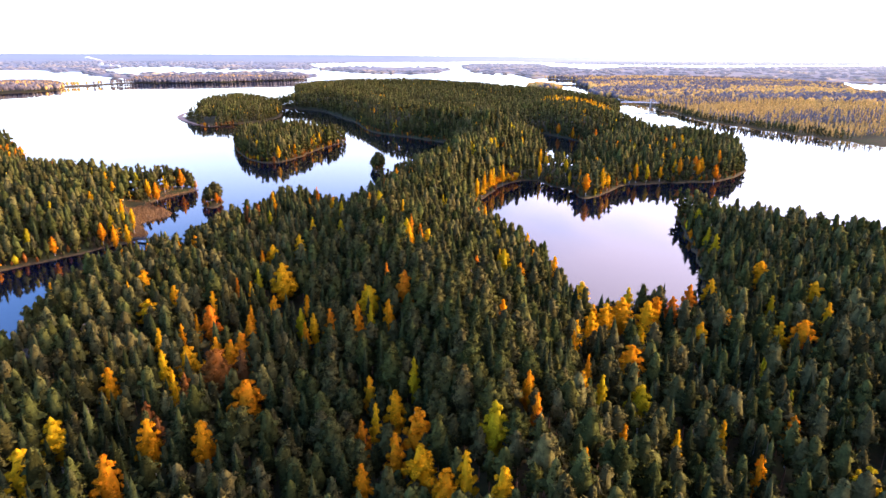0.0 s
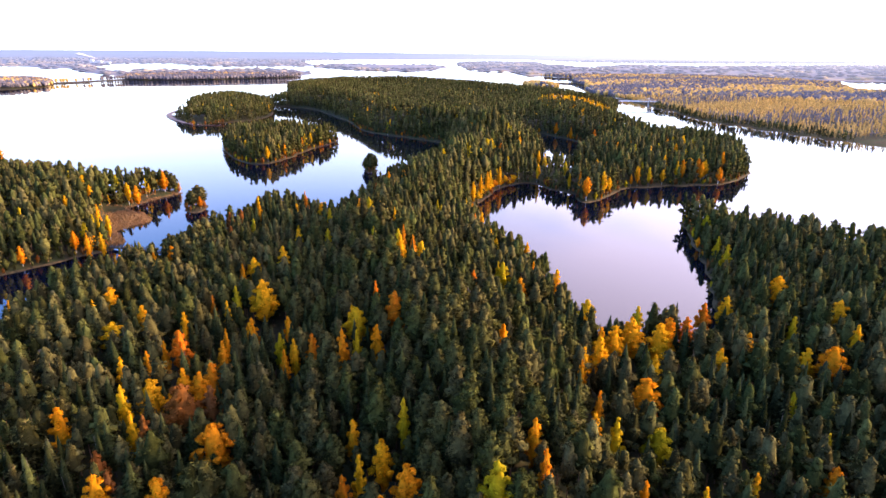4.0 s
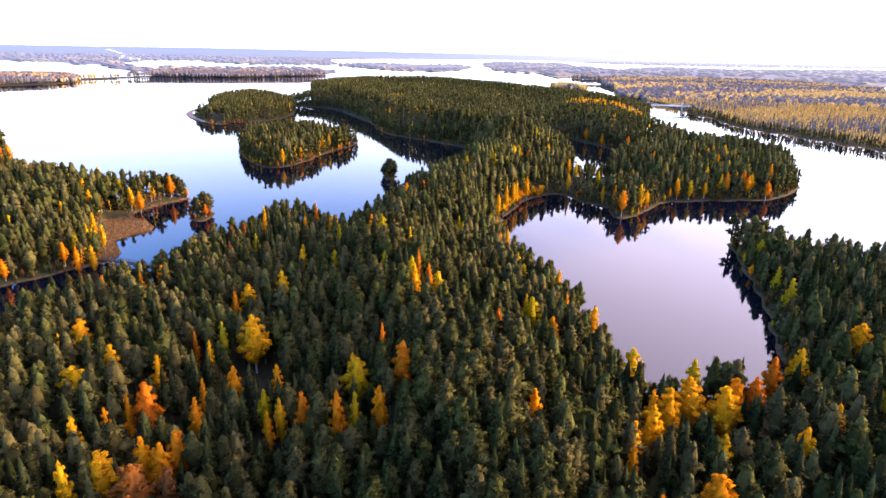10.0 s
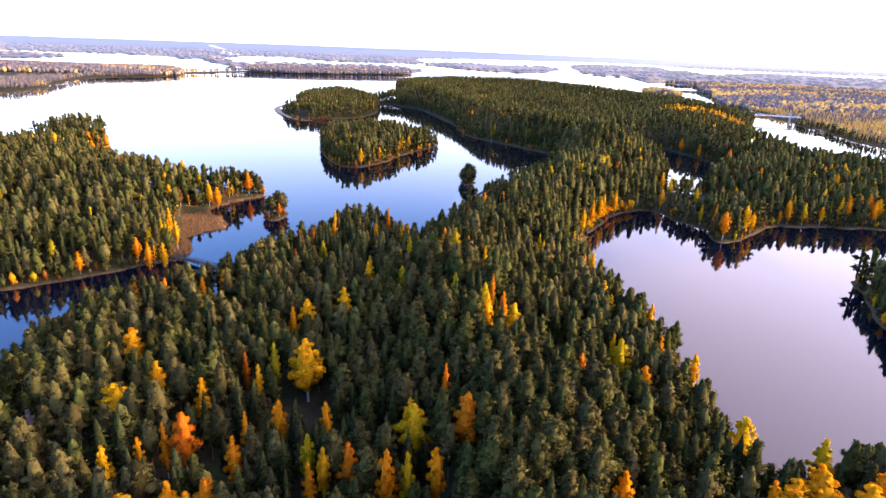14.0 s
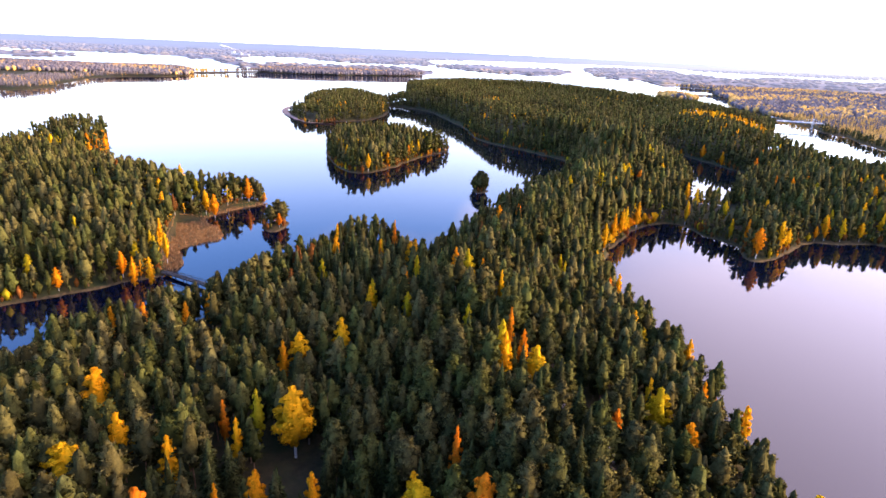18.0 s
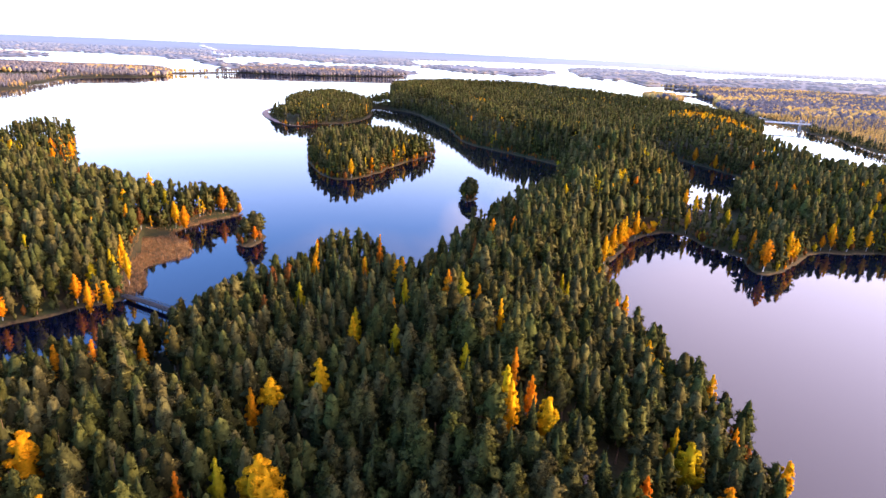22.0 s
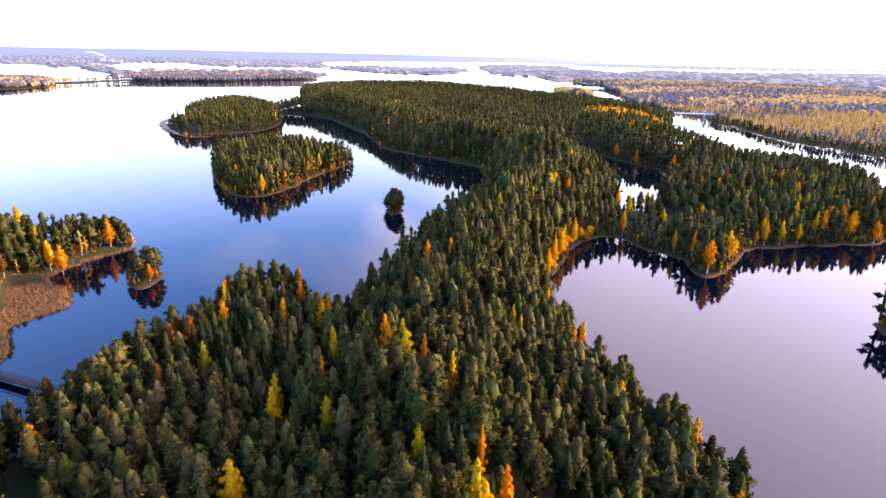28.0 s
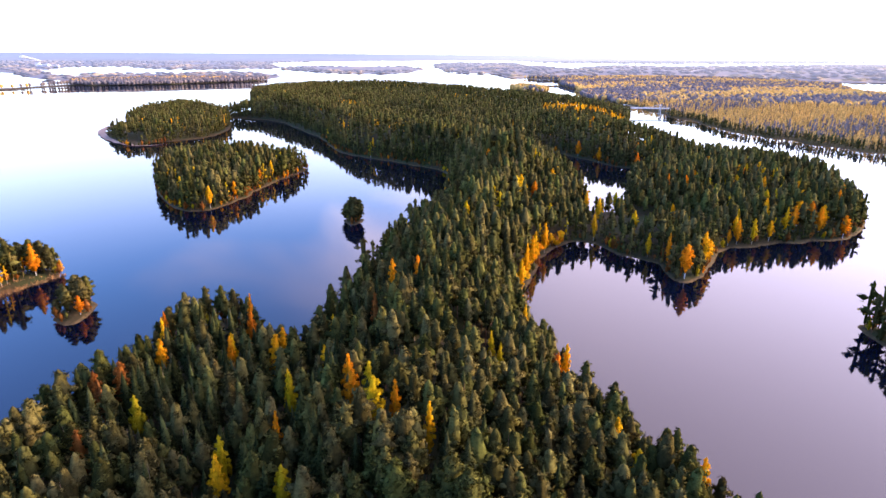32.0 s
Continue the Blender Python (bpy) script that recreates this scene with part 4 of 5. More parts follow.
SPRUCE_ISLET_PINES = [(-114, 362, 12, 1.5), (-110, 367, 14, 1.5), (-113, 372, 13, 1.6), (-117, 368, 12, 1.5), (-110, 374, 13, 1.4), (-116, 376, 12, 1.4), (-118, 361, 8, 1.5), (-112, 368, 15, 1.5)]

COVE_BANK = [(80, 344), (97, 374), (115, 401), (133, 413)]

TREES = {}
LOD0 = {"pine": (6, 7, 22, 56, 0.52), "low_pine": (6, 7, 22, 50, 0.54), "spruce": (9, 7, 0, 1100, 0.62), "birch": (6, 7, 28, 48, 0.40), "aspen": (6, 7, 26, 50, 0.42)}
TALL = {"low_pine": "pine_tree", "pine": "pine_tree", "spruce": "spruce_tree", "birch": "birch_tree", "aspen": "aspen_tree"}
HUES = {"yellow": "golden yellow", "orange": "burnt orange", "lime": "yellow-green", "rust": "rusty brown", "pine": "grey-green", "spruce": "dark green", "bare": "grey"}


def plant(kind, leaves, x, y, z, h, wide, turn, variant, label, group):
    """One tree with its trunk and crown; alike trees share their meshes."""
    key = (kind, leaves, variant)
    if key not in TREES:
        tv, tf, cv, cf = tree_shape(kind, 200 + 17 * variant, *LOD0[kind], 8)
        TREES[key] = mesh_of("trunk", tv, tf, M[WOOD[kind]], smooth=True), mesh_of("crown", cv, cf, M[leaves], smooth=True)
    top = new(TALL[kind])
    s = h / SHAPES[kind][0]
    top.matrix_basis = pose(x, y, z, 0, 0, turn) @ Matrix.Diagonal((s * wide, s * wide, s, 1))
    for name, me in zip(("trunk", "crown"), TREES[key]):
        new(name, me).parent = top
    return tagged(top, label, "tree", group)


MARKS = [(x, y, h, w, leaves) for leaves, rows in (("yellow", GOLD), ("orange", ORANGE), ("lime", LIME), ("rust", RUST)) for x, y, h, w in rows]
# a row of golden bushes along the west bank of the cove
for k in range(22):
    f = k / 21 * 3
    a, b = COVE_BANK[int(min(f, 2.999))], COVE_BANK[int(min(f, 2.999)) + 1]
    f -= int(min(f, 2.999))
    MARKS.append((a[0] + (b[0] - a[0]) * f - 2.2 + 1.2 * math.sin(k * 5), a[1] + (b[1] - a[1]) * f + 2.5 + 1.2 * math.cos(k * 3), 5.2 + 1.4 * math.sin(k * 2.7), 1.15, "yellow" if k % 4 else "orange"))
MARKS = [(x, y, h * (1.12 if y > 300 else 1.06), w, leaves) for x, y, h, w, leaves in MARKS]
# more of them on the west shore and the headland, by the height of their tops above the lake
TOPS = [(-174.8, 353.6, 22, 0.85, "yellow"), (-172.0, 351.0, 18, 0.7, "yellow"), (-143.6, 293.9, 17, 0.6, "yellow"), (-146.7, 289.3, 17, 0.8, "lime"), (-176.1, 323.9, 20, 0.6, "yellow"),
        (-205.0, 439.2, 21, 1.1, "yellow"), (-186.8, 388.5, 21, 0.7, "yellow"), (-169.7, 387.5, 19, 0.8, "lime"), (-154.4, 376.1, 16, 0.9, "orange"), (-172.6, 362.1, 18, 0.8, "rust"),
        (-244.3, 427.5, 25, 1.1, "rust"), (-357.9, 523.3, 24, 1.5, "yellow"), (-320.2, 516.1, 20, 1.2, "orange"), (-323.3, 532.5, 20, 1.2, "orange"), (-327.4, 549.8, 20, 1.2, "orange"),
        (-143.8, 264.9, 15, 0.8, "orange"), (-138.3, 268.4, 14, 0.7, "yellow"), (308.3, 491.3, 25, 1.0, "yellow"), (299.8, 460.3, 25, 1.1, "yellow"), (333.0, 487.2, 25, 1.0, "lime"),
        (337.4, 510.9, 25, 1.0, "yellow"), (322.9, 452.4, 24, 0.9, "lime"), (320.0, 416.5, 24, 1.1, "orange"), (253.1, 449.0, 24, 0.8, "lime"), (271.6, 455.3, 24, 0.7, "yellow"),
        (241.9, 486.8, 24, 0.8, "orange"), (248.1, 475.2, 25, 0.9, "orange"), (261.4, 410.6, 23, 1.0, "yellow"), (271.5, 398.4, 21, 1.0, "orange"), (269.2, 579.2, 24, 1.0, "orange"), (282.0, 428.1, 24, 1.0, "lime")]
_, lift = land(np.array([q[:2] for q in TOPS]))
MARKS += [(x, y, max(7.0, top - z), w, leaves) for (x, y, top, w, leaves), z in zip(TOPS, lift)]
MARKS += [(-104, 128, 12, 1.0, "bare"), (-118, 119, 11, 1.0, "bare"), (24, 146, 13, 0.9, "bare"), (33, 138, 12, 0.9, "bare"), (-90, 268, 11, 0.9, "bare")]
spots = np.array([m[:2] for m in MARKS])
_, lift = land(spots)
for i, ((x, y, h, w, leaves), z) in enumerate(zip(MARKS, lift)):
    kind = "birch" if i % 3 else "aspen"
    size = "tall" if h > 15 else "small" if h < 9.5 else "mid-sized"
    plant(kind, leaves, x, y, z, h, w * 17.5 / max(h, 7), i * 67 % 360, i % 4, ("%s %s with %s autumn leaves among dark conifers" % (size, kind, HUES[leaves]) if leaves != "bare" else "leafless grey %s among dark conifers" % kind), "autumn trees in the forest")
for rows, place in ((SPIT_PINES, "the reedy spit"), (ISLET_PINES, "a tiny islet in the lake"), (SPRUCE_ISLET_PINES, "a grassy islet in the bay")):
    _, lift = land(np.array([q[:2] for q in rows], float))
    for i, ((x, y, h, w), z) in enumerate(zip(rows, lift)):
        plant("low_pine", "pine", x, y, z, h, w * 1.05, i * 80, i % 4, "dark green pine standing on %s" % place, "pines on %s" % place)


def clear_of(p, gap=2.9, islets=True):
    """Leaves room round the single trees and keeps off the reed flat."""
    ok = np.ones(len(p), bool)
    for s in range(0, len(p), 3000):
        q = p[s:s + 3000]
        ok[s:s + 3000] = np.hypot(q[:, None, 0] - spots[:, 0], q[:, None, 1] - spots[:, 1]).min(1) > gap
    near = np.flatnonzero((p[:, 0] > -230) & (p[:, 0] < -110) & (p[:, 1] > 260) & (p[:, 1] < 450))
    if len(near):
        ok[near] &= depth_in(MARSH_EDGE, p[near]) < -1
    for q, r in () if not islets else (((-115, 366), 18), ((12, 485), 14), ((-292, 1000), 46), ((-238, 878), 28), ((-150, 418), 7)):
        ok &= np.hypot(p[:, 0] - q[0], p[:, 1] - q[1]) > r
    return ok


# nearest forest
p1, h1, d1 = scatter((-200, 0), (330, 380), 5.1, 0.8, 1, lambda p: (reach(p) < NEAR) & seen(p))
ok = clear_of(p1) & (waves(p1, 17, 5) < 0.74)
p1, h1, d1 = p1[ok], h1[ok], d1[ok]
mix = waves(p1, 38, 1) * 0.5 + rng.uniform(-0.6, 0.6, len(p1))
spruce = mix < -0.24
sizes = rng.uniform(0.74, 1.14, len(p1)) * np.where(d1 < 8, 0.85, 1.0)
for x, y in spots:  # lower growth just south of each autumn tree
    sizes[(np.abs(p1[:, 0] - x) < 3.4) & (p1[:, 1] < y) & (p1[:, 1] > y - 9)] *= 0.76
near_line = np.hypot(p1[:, 0] - 5, np.maximum(0, p1[:, 1] - 150) * 0.6 + np.maximum(0, 60 - p1[:, 1]))
single = np.zeros(len(p1), bool)
for kind, pick in (("spruce", spruce), ("pine", ~spruce)):
    order = np.flatnonzero(pick)[np.argsort(near_line[pick])][:300]
    single[order] = True
    for i in order:
        s = sizes[i]
        size = "tall" if s > 1.0 else "young" if s < 0.82 else "full-grown"
        look_of = "pointed %s spruce" % HUES["spruce"] if kind == "spruce" else "round-crowned %s pine" % HUES["pine"]
        plant(kind, kind, p1[i, 0], p1[i, 1], h1[i], SHAPES[kind][0] * s, rng.uniform(0.95, 1.3), rng.uniform(0, 360), int(i) % 5, "%s %s in dense forest on the esker" % (size, look_of), "conifers on the esker")
    rest = pick & ~single & (d1 >= 6)
    forest(kind + "_forest", "dense dark green %s forest covering the esker" % kind, kind, kind, p1[rest], h1[rest], sizes[rest], (6, 5, 0, 230, 0.9, 3) if kind == "spruce" else (4, 6, 10, 25, 0.70, 3, False), broad=1.12)
edge = ~single & (d1 < 6)
forest("shore_pine_forest", "full-skirted pines along the lake banks", "low_pine", "pine", p1[edge], h1[edge], sizes[edge] * 1.3, (4, 6, 11, 18, 0.78, 4, False))
# middle distance
p2, h2, d2 = scatter((-620, 100), (620, 800), 5.9, 0.8, 2, lambda p: (reach(p) >= NEAR) & (reach(p) < MID) & seen(p))
ok = clear_of(p2)
neck = np.hypot((p2[:, 0] - 176) / 30, (p2[:, 1] - 447) / 36) < 1  # a thin row of pines between cove and pond
ok &= ~neck | (rng.uniform(0, 1, len(p2)) < 0.40)
p2, h2, d2 = p2[ok], h2[ok], d2[ok]
mix = rng.uniform(0, 1, len(p2))
mix[(p2[:, 0] < -290) & (p2[:, 1] > 500) & (mix > 0.62)] = 0.99  # birches on the western point
sz = rng.uniform(0.78, 1.27, len(p2)) * np.where((p2[:, 0] < -290) & (p2[:, 1] > 500), 0.85, 1.0)
sz[np.hypot((p2[:, 0] - 182) / 42, (p2[:, 1] - 430) / 52) < 1] *= 0.78  # lower growth south of the pond
for x, y in spots[spots[:, 1] > 240]:
    sz[(np.abs(p2[:, 0] - x) < 4.5) & (p2[:, 1] < y) & (p2[:, 1] > y - 14)] *= 0.72
for kind, pick in (("spruce", mix < 0.09), ("pine", (mix >= 0.09) & (mix < 0.965))):
    pick = pick & (d2 >= 7)
    forest(kind + "_forest", "dark green %s forest on the lake shores" % kind, kind, kind, p2[pick], h2[pick], sz[pick], (4, 5, 0, 44, 1.7, 0) if kind == "spruce" else (4, 5, 6, 7, 1.15, 0, False), broad=1.2)
edge = (d2 < 7) & (mix < 0.965)
forest("shore_pine_forest", "full-skirted pines along the far banks", "low_pine", "pine", p2[edge], h2[edge], sz[edge] * 1.25, (3, 4, 7, 5, 1.3, 3, False), broad=1.1)
ps, hs, ds = scatter((-620, 100), (620, 1250), 4.6, 0.6, 21, lambda p: (reach(p) >= 190) & (reach(p) < 1150) & seen(p))
ok = (ds < np.where(ps[:, 1] > 560, 10, 5.5)) & clear_of(ps, 1.8)
forest("shore_pine_forest", "bushy young pines leaning over the water's edge", "low_pine", "pine", ps[ok], hs[ok], rng.uniform(0.35, 0.75, ok.sum()) * np.where(ps[ok, 1] > 560, 1.35, 1.0), (3, 4, 4, 4, 1.0, 0, False), broad=1.25)
pick = mix >= 0.965
forest("birch_grove", "scattered yellowing birches among the pines", "birch", "lime", p2[pick], h2[pick], sz[pick] * 0.9, (3, 4, 7, 5, 1.1, 3, False))
# far ridge
p3, h3, d3 = scatter((-1000, 600), (1400, 1950), 7.9, 1.0, 3, lambda p: (reach(p) >= MID) & (reach(p) < np.where(p[:, 0] < 540, 1900, FAR)) & seen(p))
ok = clear_of(p3)
p3, h3 = p3[ok], h3[ok]
mix = rng.uniform(0, 1, len(p3)) + waves(p3, 60, 6) * 0.1
sz = rng.uniform(0.75, 1.1, len(p3))
east = (p3[:, 0] > 555) | (p3[:, 0] < -560)
band = waves(p3 * np.array((0.35, 1.0)), 55, 2)
gold = np.where(east, mix + 0.45 * band > np.where(p3[:, 0] < 0, 0.75, 0.10), mix > 0.975)
gold |= (np.hypot((p3[:, 0] - 385) / 62, (p3[:, 1] - 940) / 88) < 1) & (mix > 0.12)
gold |= (np.hypot((p3[:, 0] - 40) / 26, (p3[:, 1] - 1205) / 50) < 1) & (mix > 0.45)
# woods beyond the strait and far west take the haze-painted colours
dark = ~gold & east
forest("conifer_forest", "dull conifer woods beyond the strait", "pine", "hazed_dark", p3[dark], h3[dark], sz[dark] * 0.85, (3, 5, 3, 1, 2.0, 0, False), broad=1.3)
dark = ~gold & ~east
forest("conifer_forest", "dark conifer forest on a long wooded ridge", "pine", "pine", p3[dark], h3[dark], sz[dark] * 1.15, (3, 5, 4, 2, 2.0, 0, False), broad=1.3)
forest("birch_forest", "golden birch woods on the far shores", "aspen", "yellow", p3[gold & ~east], h3[gold & ~east], sz[gold & ~east] * 1.1, (3, 4, 4, 2, 2.0, 0, False))
forest("birch_forest", "golden birch woods beyond the strait", "aspen", "hazed_gold", p3[gold & east], h3[gold & east], sz[gold & east] * 0.85, (3, 4, 3, 2, 2.0, 0, False))
# country beyond
p4, h4, d4 = scatter((-2400, 700), (2600, 2700), 12.5, 3, 4, lambda p: (reach(p) >= np.where(p[:, 0] < 540, 1900, FAR)) & (reach(p) < 2650) & seen(p, 56))
mix = rng.uniform(0, 1, len(p4)) + waves(p4 * np.array((0.35, 1.0)), 90, 3) * 0.6
gold = mix > np.where(p4[:, 0] > 480, 0.38, np.where((p4[:, 0] < -700) & (p4[:, 1] < 2240), 0.72, 0.98))
sz = rng.uniform(0.75, 1.1, len(p4))
# both stands carry distance haze in their leaf colour
forest("distant_conifer_forest", "hazy dark conifer woods in the distance", "stand", "hazed_dark", p4[~gold], h4[~gold], sz[~gold], (4, 6, 0, 5, 4.0, 0), True)
forest("distant_birch_forest", "hazy golden birch woods in the distance", "stand", "hazed_gold", p4[gold], h4[gold], sz[gold] * 0.9, (4, 6, 0, 5, 4.0, 0), True)
p5 = np.stack([rng.uniform(-6000, 7000, 16000), rng.uniform(1500, 7500, 16000)], 1)
p5 = p5[(reach(p5) >= 2600) & seen(p5, 56)]
d5, h5 = land(p5)
p5, h5, d5 = p5[d5 > 8], h5[d5 > 8], d5[d5 > 8]
field = (np.hypot(p5[:, 0] - 330, (p5[:, 1] - 4300) * 0.5) < 330)
ok = ~field & ((d5 < 200) | (rng.uniform(0, 1, len(p5)) < 0.5))
_, _, cv, cf, _ = merged(p5[ok], h5[ok] - 2, rng.uniform(0.75, 1.1, len(p5))[ok], [tree_shape("grove", 90 + i, 3, 6, 0, 0, 1.0, 0) for i in range(4)], rng)
# far groves wear the same glowing haze colour as the backdrop
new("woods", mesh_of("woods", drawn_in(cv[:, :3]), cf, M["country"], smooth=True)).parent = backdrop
# woods behind the start and beside the view
p6, h6, d6 = scatter((-330, -330), (420, 330), 6.6, 2.0, 6, lambda p: ((p[:, 1] < 0) | ~seen(p)) & (reach(p) < 330))
forest("conifer_forest", "dark conifer forest on the esker's southern end", "pine", "pine", p6, h6, rng.uniform(0.75, 1.1, len(p6)), (3, 4, 4, 2, 2.2, 0, False))

# ---- shore growth ----
ps, hs, ds = scatter((-420, 100), (480, 900), 2.6, 0.2, 9, lambda p: seen(p) & (reach(p) > 60))
ok = (ds < 3.2) & clear_of(ps, 1.0, False)
ps, hs = ps[ok], hs[ok]
pick = rng.uniform(0, 1, len(ps))
sz = rng.uniform(0.5, 1.35, len(ps))
for leaves, lo, hi, what in (("rust", 0.0, 0.30, "rust-brown"), ("pine", 0.30, 0.62, "dull green"), ("lime", 0.62, 0.68, "yellow-green"), ("orange", 0.68, 0.72, "orange")):
    s = (pick >= lo) & (pick < hi)
    forest("shore_shrubs", "low %s shrubs along the lake bank" % what, "shrub", leaves, ps[s], hs[s], sz[s], (3, 5, 0, 22, 0.9, 0))


# bushes and young trees where the forest meets the reed flat
pm, hm, dm = scatter((-235, 255), (-110, 450), 3.0, 0.6, 12, lambda p: p[:, 0] < 0)
wet = depth_in(MARSH_EDGE, pm)
ok = (wet < -0.6) & (wet > -13) & clear_of(pm, 1.5, False)
pm, hm = pm[ok], hm[ok]
pick = rng.uniform(0, 1, len(pm))
for name, label, kind, leaves, lo, hi, s in (("shore_pine_forest", "bushy pines at the edge of the reed flat", "low_pine", "pine", 0.0, 0.34, 0.85), ("birch_grove", "young golden birches beside the reed flat", "birch", "yellow", 0.34, 0.41, 0.6),
                                             ("shore_shrubs", "rust-brown shrubs beside the reed flat", "shrub", "rust", 0.41, 0.62, 0.9), ("shore_shrubs", "dull green shrubs beside the reed flat", "shrub", "pine", 0.62, 0.85, 0.9)):
    q = (pick >= lo) & (pick < hi)
    forest(name, label, kind, leaves, pm[q], hm[q], s * rng.uniform(0.7, 1.15, q.sum()), (3, 5, 0, 30, 0.9, 0) if kind == "shrub" else (3, 5, 9, 8, 1.0, 3))


def reeds():
    """Upright dry blades in tufts over the reed flat."""
    r = np.random.default_rng(3)
    lo, hi = MARSH_EDGE.min(0), MARSH_EDGE.max(0)
    q = r.uniform(lo, hi, (26000, 2))
    inside = depth_in(MARSH_EDGE, q)
    q = q[inside > -0.5]
    dep, z = land(q)
    q, z = q[dep > -1.2], np.maximum(z[dep > -1.2], -0.1)
    a = r.uniform(0, math.pi, len(q))
    w, tall = r.uniform(0.06, 0.16, len(q)), r.uniform(0.5, 1.2, len(q))
    side = np.stack([np.cos(a), np.sin(a), 0 * a], 1) * w[:, None]
    base = np.column_stack([q, z - 0.1])
    tip = base + np.column_stack([r.normal(0, 0.25, (len(q), 2)), tall])
    v = np.stack([base - side, base + side, tip + side * 0.5, tip - side * 0.6], 1).reshape(-1, 3)
    tagged(new("reed_bed", mesh_of("reed_bed", v, np.arange(len(v)).reshape(-1, 4), M["reed"], r.uniform(0, 1, len(q)).repeat(4))),
           "dry tan reeds on a marshy flat beside the bay", "reeds", kind="stuff")


reeds()


# ---- built things ----
def box(bm, size, m=Matrix.Identity(4), bevel=0.0):
    """A block, with its arrises taken off."""
    made = bmesh.ops.create_cube(bm, size=1.0, matrix=m @ Matrix.Diagonal((*size, 1)))
    if bevel:
        edges = {e for v in made["verts"] for e in v.link_edges}
        bmesh.ops.bevel(bm, geom=list(edges), offset=bevel, segments=1, affect="EDGES")


def part(name, bm, mat, parent, label=""):
    me = bpy.data.meshes.new(name)
    bm.to_mesh(me)
    bm.free()
    me.materials.append(mat)
    ob = new(name, me)
    ob.parent = parent
    return tagged(ob, label)


def footbridge(a, b):
    """A humped timber footbridge with post-and-rail parapets on pile trestles."""
    a, b = Vector(a), Vector(b)
    length = (b - a).length
    turn = math.degrees(math.atan2(b.y - a.y, b.x - a.x))
    top = new("footbridge")
    top.matrix_basis = pose(a.x, a.y, 0, 0, 0, turn)
    rise = lambda x: 1.5 + 0.6 * math.sin(math.pi * min(max(x / length, 0), 1))
    n = int(length / 0.5)
    for i in range(n):
        x = (i + 0.5) * length / n
        bm = bmesh.new()
        box(bm, (length / n - 0.06, 2.6, 0.09), pose(x, 0, rise(x), 0, -math.degrees(math.atan2(rise(x + 0.2) - rise(x - 0.2), 0.4))))
        part("plank", bm, M["deck_timber"], top)
    for side in (-1, 1):
        for name, dz, w, t in (("beam", -0.25, 0.25, 0.4), ("handrail", 1.15, 0.12, 0.1), ("lower_rail", 0.6, 0.06, 0.12)):
            bm = bmesh.new()
            for i in range(16):
                x0, x1 = i * length / 16, (i + 1) * length / 16
                xm = (x0 + x1) / 2
                tilt = -math.degrees(math.atan2(rise(x1) - rise(x0), x1 - x0))
                box(bm, (x1 - x0 + 0.02, w, t), pose(xm, side * 1.25, (rise(x0) + rise(x1)) / 2 + dz, 0, tilt))
            part(name, bm, M["timber"], top)
        for i in range(21):
            x = i * length / 20
            bm = bmesh.new()
            box(bm, (0.14, 0.14, 1.3), pose(x, side * 1.28, rise(x) + 0.5), 0.015)
            part("post", bm, M["timber"], top)
        for i in range(1, 6):
            x = i * length / 6
            bm = bmesh.new()
            bmesh.ops.create_cone(bm, cap_ends=True, segments=8, radius1=0.2, radius2=0.16, depth=rise(x) + 4, matrix=pose(x, side * 1.0, (rise(x) - 4) / 2 - 0.2, side * 4))
            part("pile", bm, M["timber"], top)
    return tagged(top, "dark timber footbridge over a narrow channel", "bridge")


def sand_strip(line, wide):
    """A flat sandy beach running along a shore, shelving into the water."""
    p = np.array(line, float)
    u = np.linspace(0, len(p) - 1, 41)
    p = np.stack([np.interp(u, np.arange(len(p)), p[:, k]) for k in (0, 1)], 1)
    t = unit(np.gradient(p, axis=0))
    out = np.stack([-t[:, 1], t[:, 0]], 1)
    w = wide * (0.25 + 0.75 * np.sin(np.linspace(0.05, 1, 41) * math.pi)) * (1 + 0.2 * np.sin(u * 9))
    rows = [(-1.0, 0.9), (-0.3, 0.75), (0.3, 0.45), (0.75, 0.15), (1.0, -0.3)]
    v = np.concatenate([np.column_stack([p + out * (w * k)[:, None], np.full(41, z)]) for k, z in rows])
    i, j = np.meshgrid(np.arange(len(rows) - 1), np.arange(40), indexing="ij")
    f = np.stack([i * 41 + j, i * 41 + j + 1, (i + 1) * 41 + j + 1, (i + 1) * 41 + j], -1).reshape(-1, 4)
    tagged(new("beach", mesh_of("beach", v, f, M["sand"], smooth=True)), "pale pinkish sand beach at the island's tip", "beach", kind="structure")


sand_strip([(-190, 866), (-206, 862), (-222, 866), (-246, 895), (-272, 940), (-292, 985), (-304, 1020), (-309, 1060), (-308, 1100)], -6.5)
footbridge((-139.5, 281, 0), (-98, 259.5, 0))


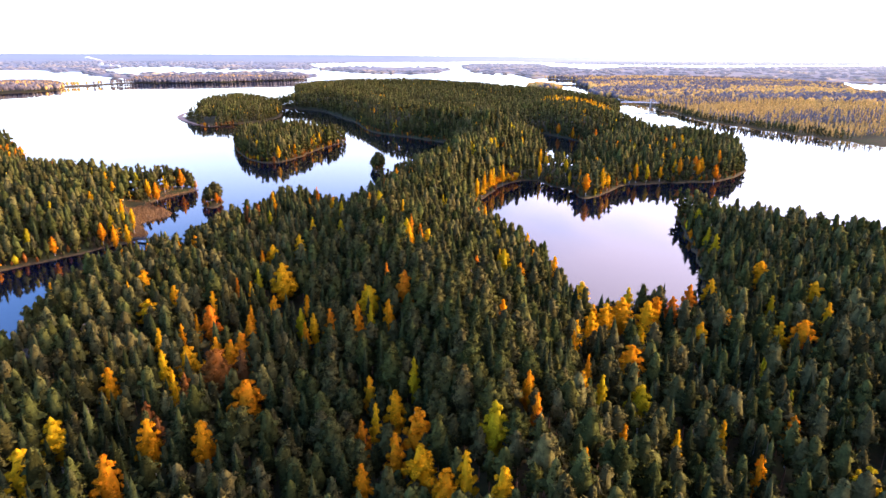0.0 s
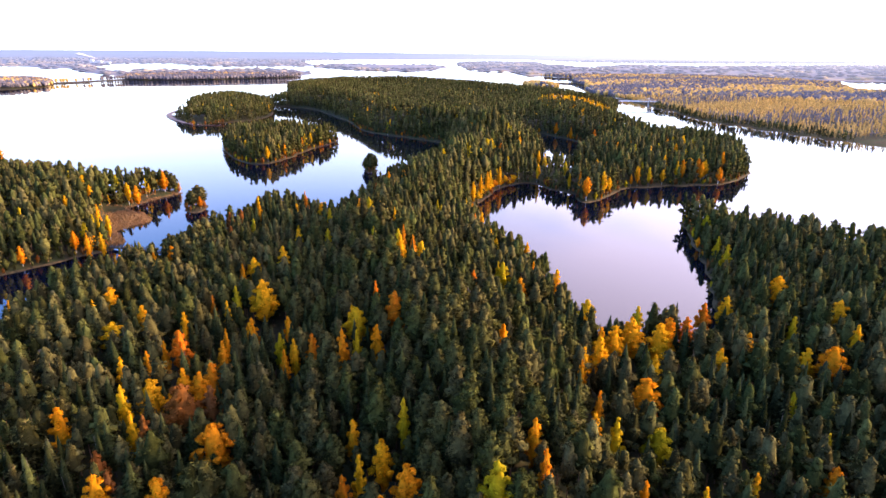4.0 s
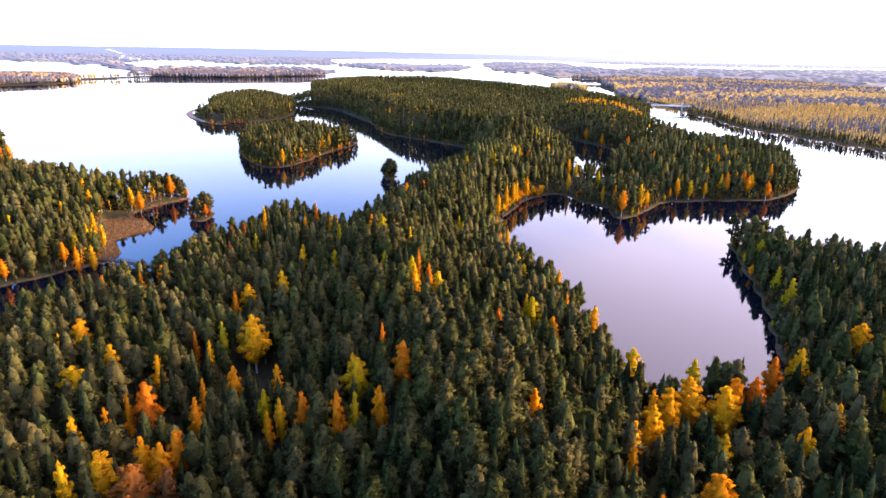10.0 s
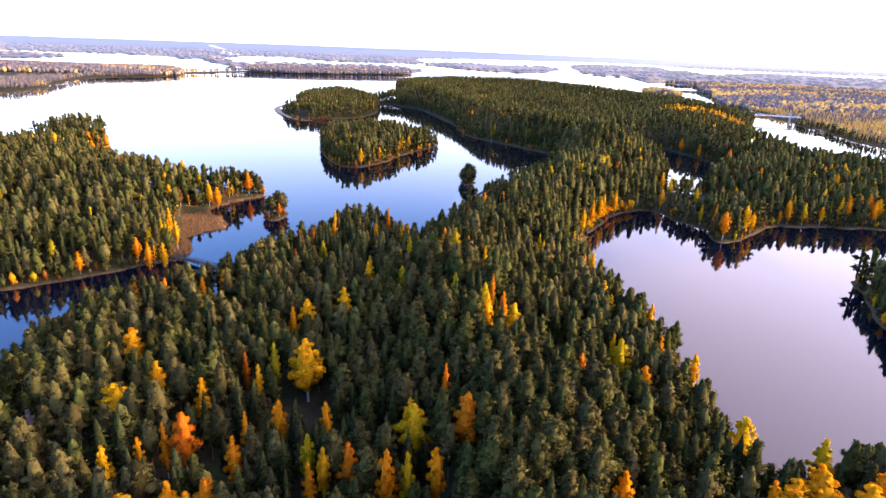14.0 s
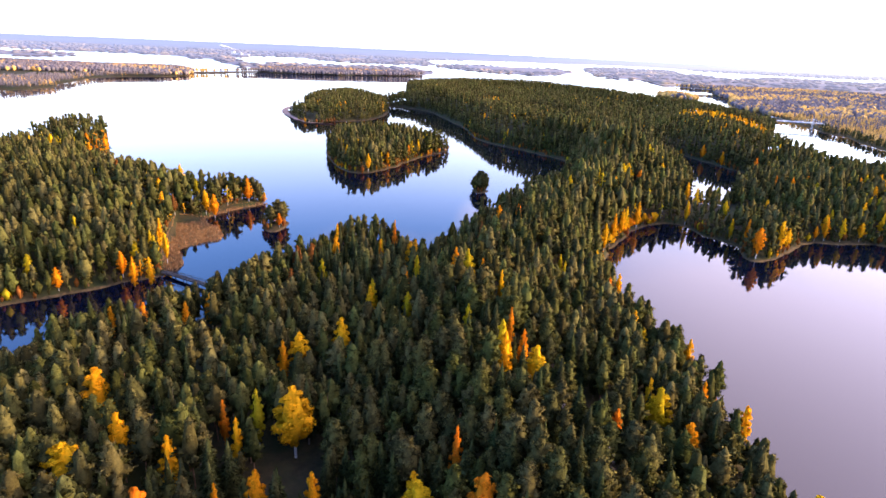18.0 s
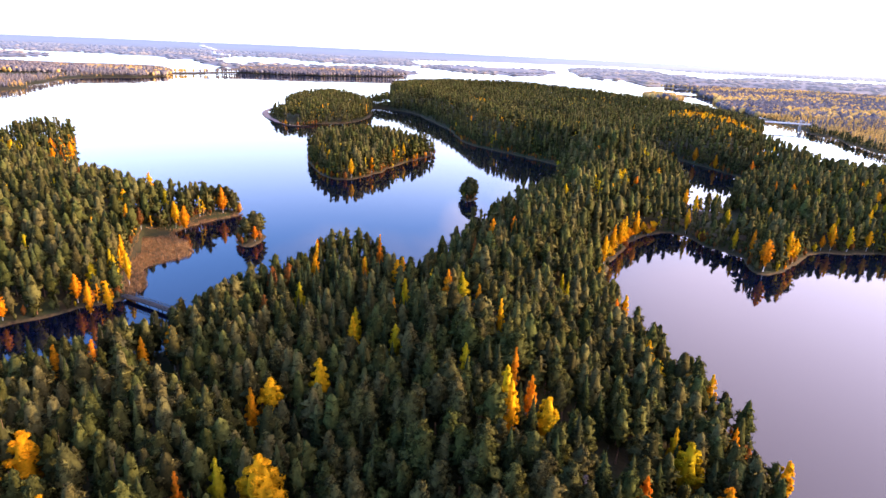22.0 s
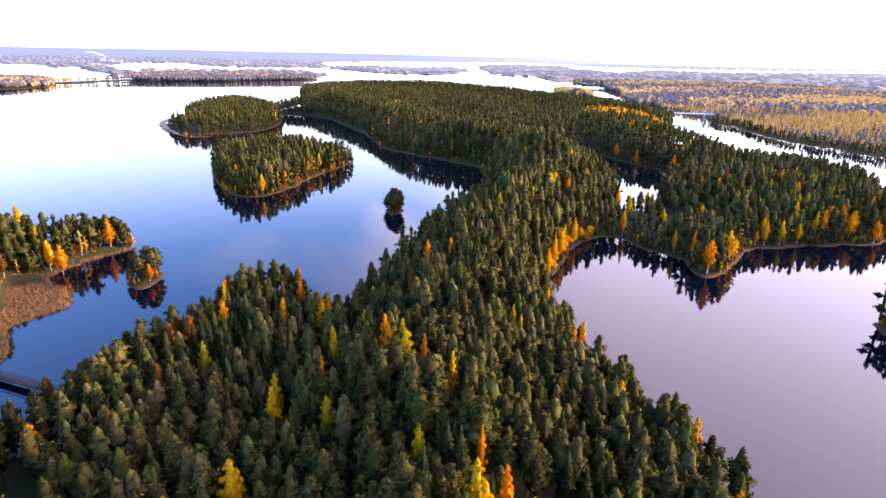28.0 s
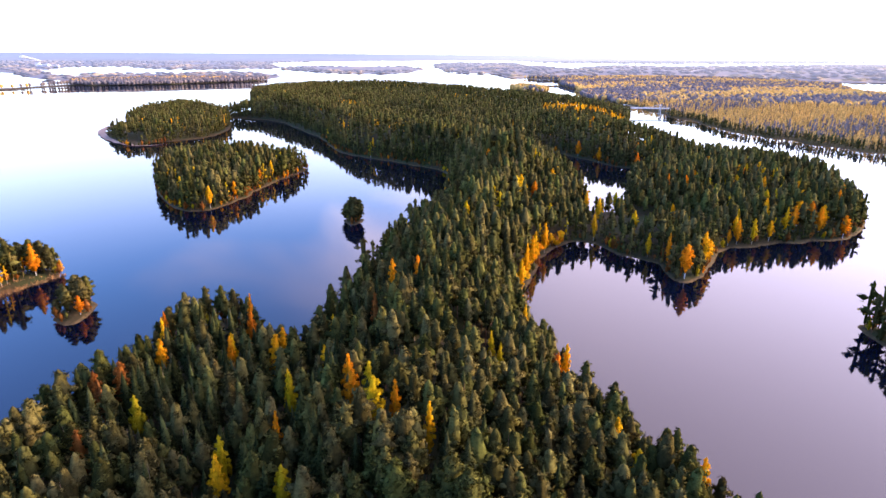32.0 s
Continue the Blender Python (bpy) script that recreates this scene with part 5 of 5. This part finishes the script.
def road_bridge(a, b, z=11.0):
    """A white steel bridge hung between two portal towers."""
    a, b = Vector(a), Vector(b)
    length = (b - a).length
    top = new("road_bridge")
    top.matrix_basis = pose(a.x, a.y, 0, 0, 0, math.degrees(math.atan2(b.y - a.y, b.x - a.x)))
    bm = bmesh.new()
    box(bm, (length, 8, 1.4), pose(length / 2, 0, z), 0.15)
    part("deck", bm, M["white_steel"], top)
    for side in (-1, 1):
        bm = bmesh.new()
        box(bm, (length, 0.12, 0.12), pose(length / 2, side * 3.9, z + 1.75))
        for i in range(26):
            box(bm, (0.12, 0.12, 1.1), pose(i * length / 25, side * 3.9, z + 1.2))
        part("railing", bm, M["white_steel"], top)
    for x in (length * 0.12, length * 0.82):
        bm = bmesh.new()
        for side in (-1, 1):
            box(bm, (0.8, 0.8, z + 9), pose(x, side * 4.6, (z + 5) / 2), 0.1)
        box(bm, (0.7, 9.2, 0.8), pose(x, 0, z + 6))
        box(bm, (0.9, 9.2, 0.9), pose(x, 0, z - 1.4))
        part("tower", bm, M["white_steel"], top)
        bm = bmesh.new()
        box(bm, (3, 13, 4.5), pose(x, 0, -0.8), 0.3)
        part("pier", bm, M["concrete"], top)
    for side in (-1, 1):
        bm = bmesh.new()
        for x0, ends in ((length * 0.12, (0, length * 0.46)), (length * 0.82, (length * 0.48, length))):
            for x1 in ends:
                run, drop = x1 - x0, 6.5
                box(bm, (math.hypot(run, drop), 0.2, 0.2), pose((x0 + x1) / 2, side * 4.3, z + 3.2, 0, math.degrees(math.atan2(drop, abs(run))) * (1 if run > 0 else -1)))
        part("stay_cable", bm, M["white_steel"], top)
    for x in (0, length):
        bm = bmesh.new()
        box(bm, (5, 10, z + 3), pose(x, 0, z / 2 - 2.2), 0.2)
        part("abutment", bm, M["concrete"], top)
    return tagged(top, "white steel road bridge across the strait", "bridge")


road_bridge((532, 1112, 0), (620, 1086, 0))


def far_mill(x, y):
    """A pale works by the far shore, with halls and a chimney."""
    def at(px, py, pz):
        return Vector(drawn_in(np.array([[px, py, pz]], float))[0])
    base = at(x, y, 4)
    s = (base.xy - Vector(HUB[:2])).length / math.hypot(x - HUB[0], y - HUB[1])
    top = new("paper_mill")
    top.matrix_basis = Matrix.Translation(base) @ Matrix.Scale(s * 0.6, 4)
    for name, size, place in (("hall", (150, 50, 26), (0, 0, 10)), ("hall", (90, 60, 18), (120, 10, 6)), ("boiler_house", (40, 40, 48), (-60, 20, 20)), ("silo", (24, 24, 36), (60, -30, 14))):
        bm = bmesh.new()
        box(bm, size, pose(*place), 1.5)
        part(name, bm, M["white_steel"], top)
    bm = bmesh.new()
    bmesh.ops.create_cone(bm, cap_ends=True, segments=12, radius1=5, radius2=3.5, depth=62, matrix=pose(-30, 25, 28))
    part("chimney", bm, M["concrete"], top)
    bm = bmesh.new()
    for k in range(7):
        bmesh.ops.create_icosphere(bm, subdivisions=2, radius=9 + 3 * k, matrix=pose(-30 - 30 * k, 25, 66 + 7 * k) @ Matrix.Diagonal((1.5, 1, 0.6, 1)))
    part("steam_plume", bm, M["steam"], top, "white steam drifting from the chimney")
    return tagged(top, "pale industrial works with a chimney on the far shore", "factory")


far_mill(-1900, 5000)


def causeway(a, b):
    """A low stone embankment that carries a road over the sound, with lamp posts."""
    a, b = (Vector(q) for q in drawn_in(np.array([a, b], float)))
    length = (b - a).length
    top = new("causeway")
    top.matrix_basis = pose(a.x, a.y, a.z, 0, -math.degrees(math.asin((b.z - a.z) / length)), math.degrees(math.atan2(b.y - a.y, b.x - a.x)))
    bm = bmesh.new()
    ring = [(-9, -2), (-5, 3), (5, 3), (9, -2)]
    rows = [[bm.verts.new((length * i / 20, y, z + 0.3 * math.sin(i * 2.2))) for y, z in ring] for i in range(21)]
    for p, q in zip(rows, rows[1:]):
        for k in range(3):
            bm.faces.new((p[k], q[k], q[k + 1], p[k + 1]))
    part("embankment", bm, M["timber"], top)
    for i in range(9):
        bm = bmesh.new()
        bmesh.ops.create_cone(bm, cap_ends=True, segments=6, radius1=0.4, radius2=0.25, depth=11, matrix=pose(length * (i + 0.5) / 9, 4, 8))
        part("lamp_post", bm, M["concrete"], top)
    return tagged(top, "low dark causeway carrying a road across the sound", "causeway")


causeway((-945, 2030, 0), (-790, 2330, 0))
